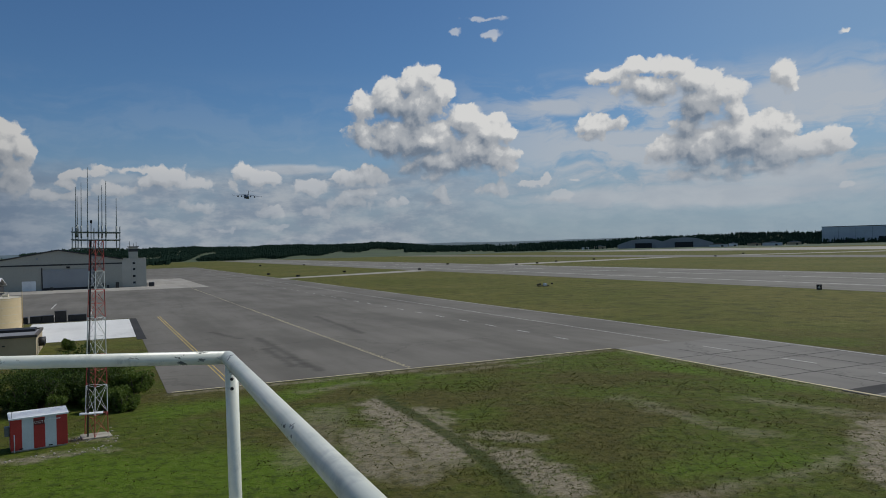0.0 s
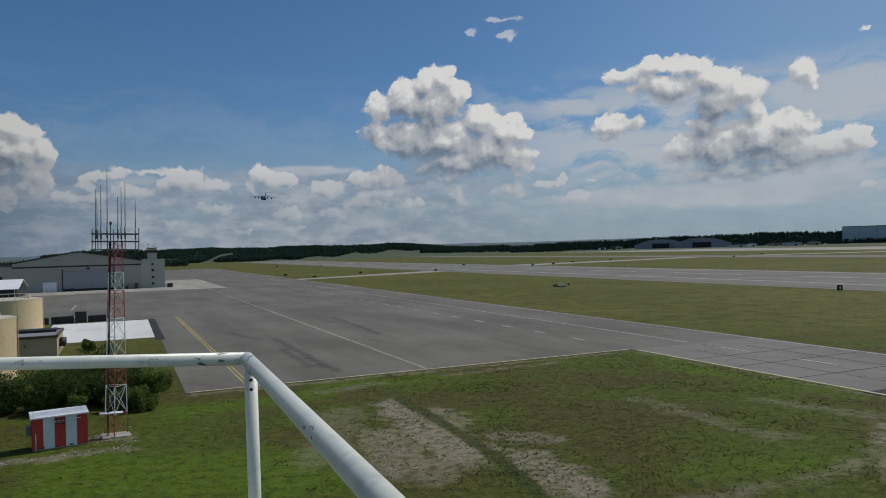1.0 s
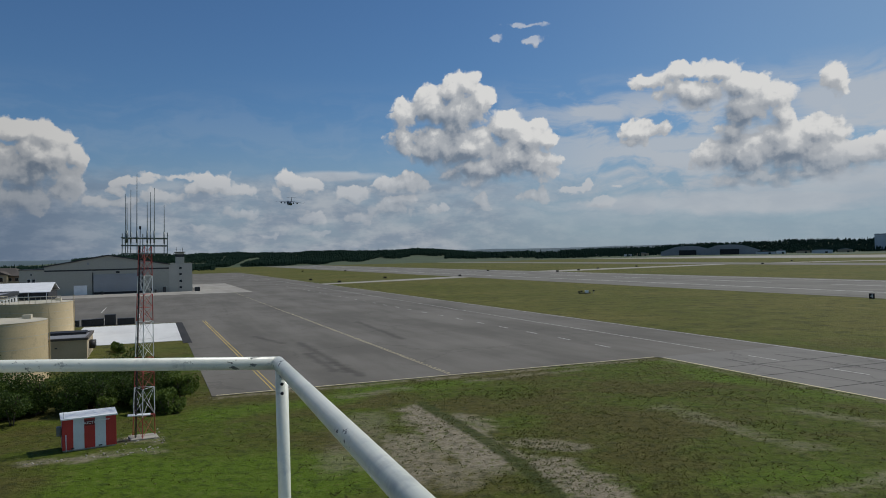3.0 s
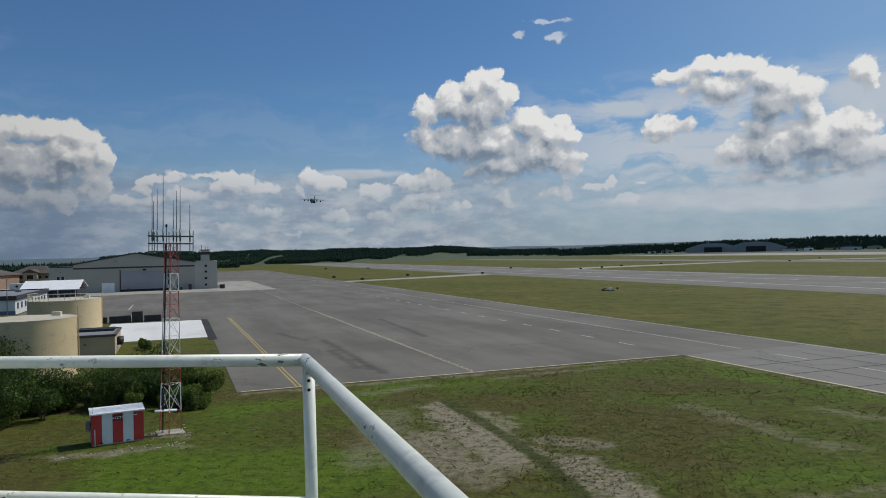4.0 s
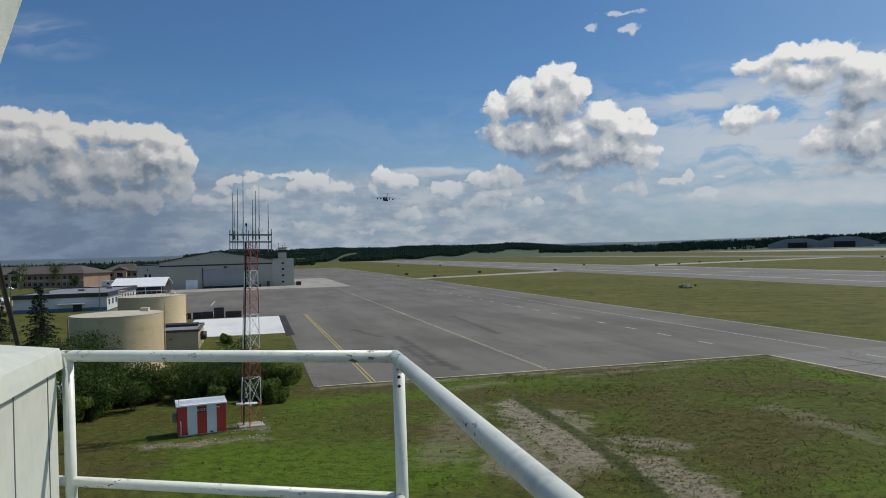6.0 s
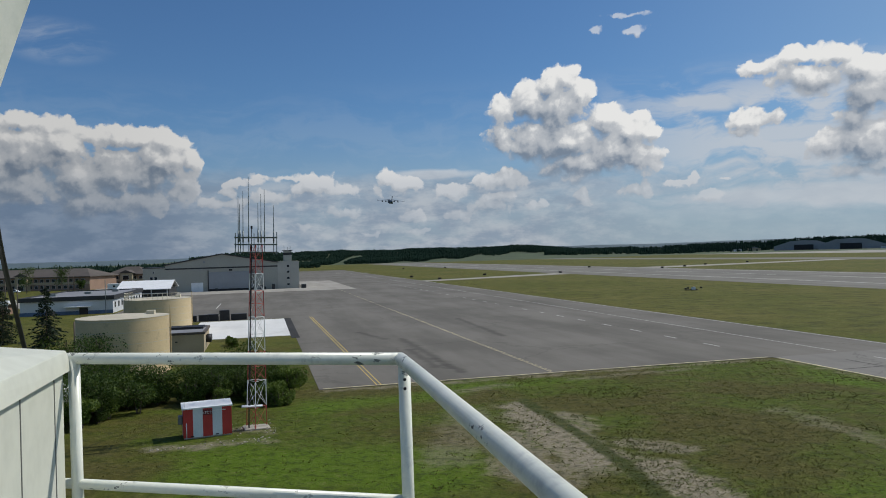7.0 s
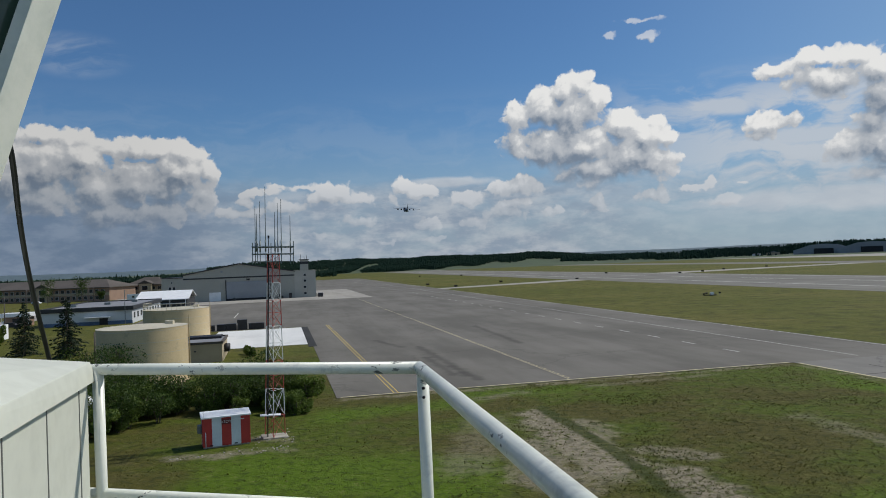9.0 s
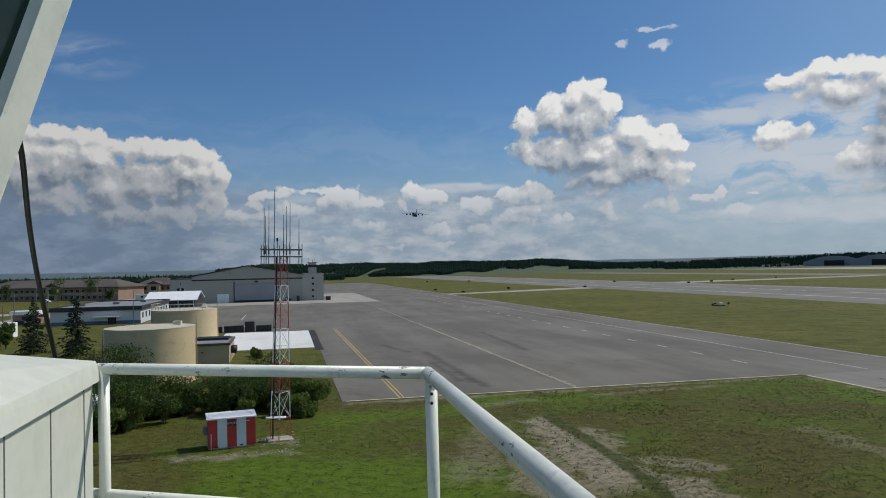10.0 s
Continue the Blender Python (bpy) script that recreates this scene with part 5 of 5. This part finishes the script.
def quads_mesh(name, centres, sizes, mat, long=1.0, lean=None):
    """Many small free leaves: one bent quad each, turned at random, or along lean."""
    n = len(centres)
    u = rng.normal(size=(n, 3)) if lean is None else lean + 0.25 * rng.normal(size=(n, 3))
    u /= np.linalg.norm(u, axis=1)[:, None]
    w = np.cross(u, rng.normal(size=(n, 3)))
    w /= np.linalg.norm(w, axis=1)[:, None] + 1e-9
    s = np.asarray(sizes)[:, None]
    pts = np.stack([centres - u * s * long, centres + w * s * 0.6, centres + u * s * long, centres - w * s * 0.6], axis=1).reshape(-1, 3)
    me = bpy.data.meshes.new(name)
    me.from_pydata(pts.tolist(), [], [(4 * i, 4 * i + 1, 4 * i + 2, 4 * i + 3) for i in range(n)])
    me.materials.append(mat)
    return me


def limbs(bm, base, top, r, count, spread):
    add_bar(bm, base, top, r, 7, r * 0.4)
    for i in range(count):
        f = 0.3 + 0.6 * i / count
        p = Vector(base).lerp(Vector(top), f)
        ang = i * 2.4
        add_bar(bm, p, p + Vector((math.cos(ang) * spread, math.sin(ang) * spread, spread * 0.8)), r * 0.4, 5, r * 0.12)


def shrub_leaves(name, lobes, count, size, mat):
    pts = []
    for cx, cy, cz, rx, rz in lobes:
        m = int(count / len(lobes))
        d = rng.normal(size=(m, 3))
        d /= np.linalg.norm(d, axis=1)[:, None]
        rad = rng.uniform(0.45, 1.12, (m, 1)) ** 0.6
        pts.append(np.array([cx, cy, cz]) + d * rad * np.array([rx, rx, rz]))
    pts = np.concatenate(pts)
    pts = pts[pts[:, 2] > 0.02]
    return quads_mesh(name, pts, rng.uniform(0.5, 1.2, len(pts)) * size, mat)


def make_shrub(kind, h, mat):
    t = thing("shrub", 0, 0, 0, 0, "dense leafy green shrub with ragged crown", "shrub", "shrubs round the tanks")
    bm = bmesh.new()
    for i in range(4):
        ang = i * 1.7 + kind
        limbs(bm, (0.15 * math.cos(ang), 0.15 * math.sin(ang), 0), (0.6 * math.cos(ang), 0.6 * math.sin(ang), h * 0.8), 0.05, 4, h * 0.25)
    part("stem", bm, BARK, t)
    lobes = []
    for i in range(9):
        ang, rad = i * 2.4 + kind, h * rng.uniform(0.05, 0.42)
        lobes.append((rad * math.cos(ang), rad * math.sin(ang), h * rng.uniform(0.25, 0.85), h * rng.uniform(0.16, 0.30), h * rng.uniform(0.16, 0.30)))
    leaves = new("crown", shrub_leaves("crown", lobes, 1900, 0.10, mat))
    leaves.parent = t
    return t


def plant_shrubs():
    kinds = [make_shrub(0, 3.0, LEAF), make_shrub(1, 2.6, LEAF), make_shrub(2, 2.2, LEAF_PALE), make_shrub(3, 3.6, LEAF), make_shrub(4, 1.4, LEAF_PALE), make_shrub(5, 4.4, LEAF)]
    spots = []
    # thicket between the tanks, the hut and the apron
    tries = 0
    while len(spots) < 120 and tries < 6000:
        tries += 1
        x, y = rng.uniform(-47, -23.5), rng.uniform(48, 71)
        border = 48.6 + 9.4 * min(1.0, max(0.0, (x + 38.2) / 2.4)) + 0.4 * math.sin(x * 1.9)
        if y < border or y > border + (9.5 if x > -37 else 17) + rng.uniform(-2, 2):
            continue
        if (x + 52.25) ** 2 + (y - 75.6) ** 2 < 6.3 ** 2 or x * 0.9075 + y * 0.42 > 4.0:
            continue
        if abs(x + 24.75) < 2.0 and abs(y - 51.2) < 2.0:
            continue
        spots.append((x, y, y - border))
    for i, (x, y, depth) in enumerate(spots):
        k = (4, 2)[i % 2] if depth < 1.0 else (2 if i % 6 == 0 else (0, 1, 3)[i % 3])
        if x > -29.2:
            k = (4, 2, 4, 2)[i % 4]                       # thin young growth beside the apron
        if x < -36 and y > 61:
            k = (4, 2)[i % 2]
        s = rng.uniform(0.65, 1.2)
        m = pose(x, y, 0, 0, 0, rng.uniform(0, 360))
        if i < 6:
            kinds[i].matrix_basis = m
            kinds[i].scale = (s, s, s)
        else:
            copy_thing(kinds[k], m).scale = (s, s, s * rng.uniform(0.85, 1.1))
    for x, y, k in ((-51.0, 68.4, 5), (-53.5, 67.8, 5), (-48.0, 64.5, 3), (-47.5, 61.0, 5), (-44.5, 63.5, 3), (-32.5, 60.2, 3), (-34.8, 61.0, 3), (-49.0, 70.0, 2), (-57, 70.5, 0), (-50.0, 98.0, 4), (-51.2, 99.5, 4), (-52.3, 101.0, 4), (-42, 56, 0), (-44, 54.5, 1), (-46, 57, 3)):
        s = 1.32 if k == 5 else 1.0
        copy_thing(kinds[k], pose(x, y, 0, 0, 0, x * 40)).scale = (s, s, s)


def spruce(x, y, h, label="dark green spruce tree with drooping tiers"):
    t = thing("spruce_tree", x, y, 0, rng.uniform(0, 360), label, "tree", "spruce trees")
    bm = bmesh.new()
    add_bar(bm, (0, 0, 0), (0, 0, h * 0.97), 0.16, 8, 0.02)
    pts, lean = [], []
    tiers = int(h * 3.2)
    for i in range(tiers):
        f = i / tiers
        z = h * (0.07 + 0.92 * f)
        reach = (1 - f) ** 0.85 * h * 0.33 * rng.uniform(0.6, 1.25) + 0.12
        for j in range(9 - int(4 * f)):
            ang = rng.uniform(0, math.tau)
            d = np.array([math.cos(ang), math.sin(ang), -0.28])
            if f < 0.8:
                add_bar(bm, (0, 0, z), tuple(np.array([0, 0, z]) + d * reach * 0.9), 0.025, 4, 0.006)
            m = int(6 + 17 * (1 - f))
            s = rng.uniform(0.12, 1.0, (m, 1))
            side = np.array([-d[1], d[0], 0])
            p = np.array([0, 0, z]) + d * reach * s + side * rng.normal(0, 0.16, (m, 1)) * (1.1 - s * 0.7) * reach * 0.6 + np.array([0, 0, 1]) * rng.normal(-0.08, 0.06, (m, 1))
            pts.append(p)
            lean.append(np.repeat(d[None] + np.array([[0, 0, -0.25]]), m, 0))
    part("trunk", bm, BARK, t)
    pts, lean = np.concatenate(pts), np.concatenate(lean)
    crown = new("crown", quads_mesh("crown", pts, rng.uniform(0.09, 0.19, len(pts)), NEEDLE, 1.3, lean))
    crown.parent = t
    return t


def broadleaf(x, y, h, mat=None):
    t = thing("broadleaf_tree", x, y, 0, rng.uniform(0, 360), "green broadleaf tree with an uneven rounded crown", "tree", "broadleaf trees")
    bm = bmesh.new()
    limbs(bm, (0, 0, 0), (0.1, 0, h * 0.85), 0.16, 8, h * 0.2)
    part("trunk", bm, BARK, t)
    lobes = []
    for i in range(14):
        ang, rad = i * 2.4, h * rng.uniform(0.02, 0.24)
        lobes.append((rad * math.cos(ang), rad * math.sin(ang), h * rng.uniform(0.32, 0.88), h * rng.uniform(0.09, 0.17), h * rng.uniform(0.10, 0.16)))
    crown = new("crown", shrub_leaves("crown", lobes, 2200, 0.2, mat or LEAF))
    crown.parent = t


def rise(az, r):
    """The height of the land: flat near the airfield, low wooded hills beyond."""
    def step(x, a, b):
        f = min(1, max(0, (x - a) / (b - a)))
        return f * f * (3 - 2 * f)
    w = 24 * step(az, -34, -27) * (1 - 0.55 * step(az, -4.5, 0.5)) + 14 * step(az, 6, 22)
    w *= 1 + 0.07 * math.sin(az * 0.9) + 0.04 * math.sin(az * 2.3 + 1)
    return w * (step(r, 1150, 2300) if az < 4 else step(r, 1620, 2450))


HILL = surface("scrubby_hillside", (0.052, 0.076, 0.030), 0.95, vary=0.25, scale=0.02, fine=0.15, bump=0.0)


def far_land():
    bm = bmesh.new()
    rs = [1100, 1300, 1500, 1700, 1900, 2100, 2300, 2600, 3200, 4800]
    azs = [-70 + 2 * i for i in range(71)]
    rows = [[bm.verts.new((r * math.sin(radians(a)), r * math.cos(radians(a)), rise(a, r) + (0.15 if r > 1100 else -0.6))) for a in azs] for r in rs]
    for r0, r1 in zip(rows, rows[1:]):
        for i in range(len(azs) - 1):
            f = bm.faces.new((r0[i], r0[i + 1], r1[i + 1], r1[i]))
            f.smooth = True
    bmesh.ops.recalc_face_normals(bm, faces=bm.faces)
    if bm.faces[0].normal.z < 0:
        bmesh.ops.reverse_faces(bm, faces=bm.faces)
    tagged(part("ground_hills", bm, HILL), "low grassy hills under the far woods", "hill", kind="structure")


def far_ridge():
    """The line of hills at the horizon, its blue standing for haze."""
    bm = bmesh.new()
    rows = []
    for r, f in ((4450, 0.0), (4550, 0.75), (4650, 1.0), (4800, 0.4)):
        row = []
        for i in range(141):
            az = -70 + i
            h = 40 - 12 * min(1.0, max(0.0, (-20 - az) / 10)) + 9 * noise.noise((az * 0.11, 2.0, 0)) + 4 * noise.noise((az * 0.45, 5.0, 0))
            row.append(bm.verts.new((r * math.sin(radians(az)), r * math.cos(radians(az)), h * f)))
        rows.append(row)
    for r0, r1 in zip(rows, rows[1:]):
        for i in range(140):
            bm.faces.new((r0[i], r0[i + 1], r1[i + 1], r1[i])).smooth = True
    bmesh.ops.recalc_face_normals(bm, faces=bm.faces)
    tagged(part("backdrop_ridge", bm, RIDGE), "low wooded ridge along the horizon, tinted blue for haze", "hill", kind="structure")


# blue-grey base colour, with the haze of distance painted in
RIDGE = surface("hazed_wooded_ridge", (0.085, 0.125, 0.145), 0.95, vary=0.12, scale=0.004, fine=0.02, bump=0.0)


def forest():
    verts, faces = [], []

    def cone_tree(x, y, z, h, w, sides=6):
        tiers = 3
        for k in range(tiers):
            zb, zt = z + h * (0.06 + 0.28 * k), z + h * min(1.0, 0.50 + 0.28 * k)
            rad, first, turn = w * (1 - 0.27 * k), len(verts), rng.uniform(0, 6)
            for i in range(sides):
                ang = turn + math.tau * i / sides
                rr = rad * rng.uniform(0.7, 1.2)
                verts.append((x + rr * math.cos(ang), y + rr * math.sin(ang), zb + rng.uniform(-0.05, 0.05) * h))
            verts.append((x, y, zt))
            faces.extend((first + i, first + (i + 1) % sides, first + sides) for i in range(sides))

    def round_tree(x, y, z, h, w):
        for k in range(4):
            first = len(verts)
            cx, cy, cz = x + rng.normal(0, w * 0.5), y + rng.normal(0, w * 0.4), z + h * (0.18 + 0.19 * k)
            rr = w * rng.uniform(0.5, 0.8)
            verts.extend(((cx + rr, cy, cz), (cx, cy + rr, cz), (cx - rr, cy, cz), (cx, cy - rr, cz), (cx, cy, cz + rr * 1.1), (cx, cy, cz - rr)))
            for i in range(4):
                faces.append((first + i, first + (i + 1) % 4, first + 4))
                faces.append((first + (i + 1) % 4, first + i, first + 5))

    # azimuths, distances, count, heights, share of conifers
    belts = [(-33, -20.5, 900, 1300, 1500, 6, 11, 0.2), (-21, -4, 1180, 1500, 2600, 6, 12, 0.2), (-30, 0, 1500, 2400, 5200, 8, 14, 0.25), (-6, 8, 1450, 2300, 2400, 6, 13, 0.4), (6, 14, 1650, 2400, 1500, 10, 17, 0.7), (14, 20, 1640, 2400, 1200, 10, 17, 0.7), (20, 37, 1600, 2400, 3400, 10, 16, 0.7),
             (-58, -31, 620, 1500, 2600, 8, 14, 0.65), (-37, -29, 500, 800, 260, 8, 15, 0.7), (3, 12, 1500, 1700, 60, 13, 22, 0.9), (24, 30, 1780, 1900, 160, 12, 17, 0.8)]
    for a0, a1, r0, r1, n, h0, h1, share in belts:
        for i in range(n):
            az, r = rng.uniform(a0, a1), rng.uniform(r0, r1)
            if r < 1750 and abs(az + 18.9 - (r - 1250) * 0.003) < 0.5:
                continue                                   # a grassy clearing up the slope
            if -15 < az < -3 and r < 1180 + (az + 15) * 45 + 60 * math.sin(az * 2.1):
                continue                                   # the near edge of the woods draws back
            x, y = r * math.sin(radians(az)), r * math.cos(radians(az))
            h = rng.uniform(h0, h1) * (0.75 + 0.5 * noise.noise((x * 0.01, y * 0.01, 0)) ** 2)
            if rng.random() < share:
                cone_tree(x, y, rise(az, r), h, h * 0.17)
            else:
                round_tree(x, y, rise(az, r), h * 0.85, h * 0.36)
    me = bpy.data.meshes.new("far_woods")
    me.from_pydata(verts, [], faces)
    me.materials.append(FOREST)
    tagged(new("far_woods", me), "dark mixed woods of spruce and birch on low far hills, tinted bluish for haze", "forest", kind="stuff")


TURF_BLADES = leaf_material("turf_blades", (0.050, 0.054, 0.014), (0.135, 0.138, 0.034))


def weeds():
    """Tufts of grass, weeds and clods on the near turf, thickest along the worn ground."""
    pts, size = [], []
    n = 0
    while n < 12000:
        x, y = rng.uniform(-34, 38), rng.uniform(32, 86)
        a, b = x * 0.9075 + y * 0.42, -x * 0.42 + y * 0.9075
        if (a > 4.5 and b > 70.2) or a > 54.5 or y < abs(x) * 1.1:
            continue
        likely = 0.10 + 0.75 * max(0.0, noise.noise((x * 0.16, y * 0.16, 3.0)) + 0.5 * noise.noise((x * 0.7, y * 0.7, 8.0)))
        if 2.0 < x < 16 and 36 < y < 60:
            likely += 0.12
        if x < -8.5:
            likely *= 0.25
        if rng.random() > likely:
            continue
        n += 1
        m, wide = 6, rng.uniform(0.02, 0.065)
        pts.append(np.array([x, y, 0.05]) + rng.normal(0, 1, (m, 3)) * [wide, wide, 0.03])
        size.append(rng.uniform(0.5, 1.2, m) * wide * 0.8)
    me = quads_mesh("weeds", np.concatenate(pts), np.concatenate(size), TURF_BLADES, 1.2)
    tagged(new("weeds", me), "scattered dark tufts of grass and weeds on the turf", "weeds", kind="stuff")


plant_shrubs()
spruce(-82.0, 99.6, 9.4)
spruce(-92.5, 102.6, 9.0)
for px, py, h in ((-250, 292, 12.5), (-232, 292, 13.0), (-290, 305, 9), (-316, 300, 8), (-228, 300, 7), (-112, 118, 4.0), (-108, 112, 3.4), (-104, 109, 3.2)):
    broadleaf(px, py, h, LEAF_PALE if h < 5 else None)
far_land()
far_ridge()
forest()
weeds()
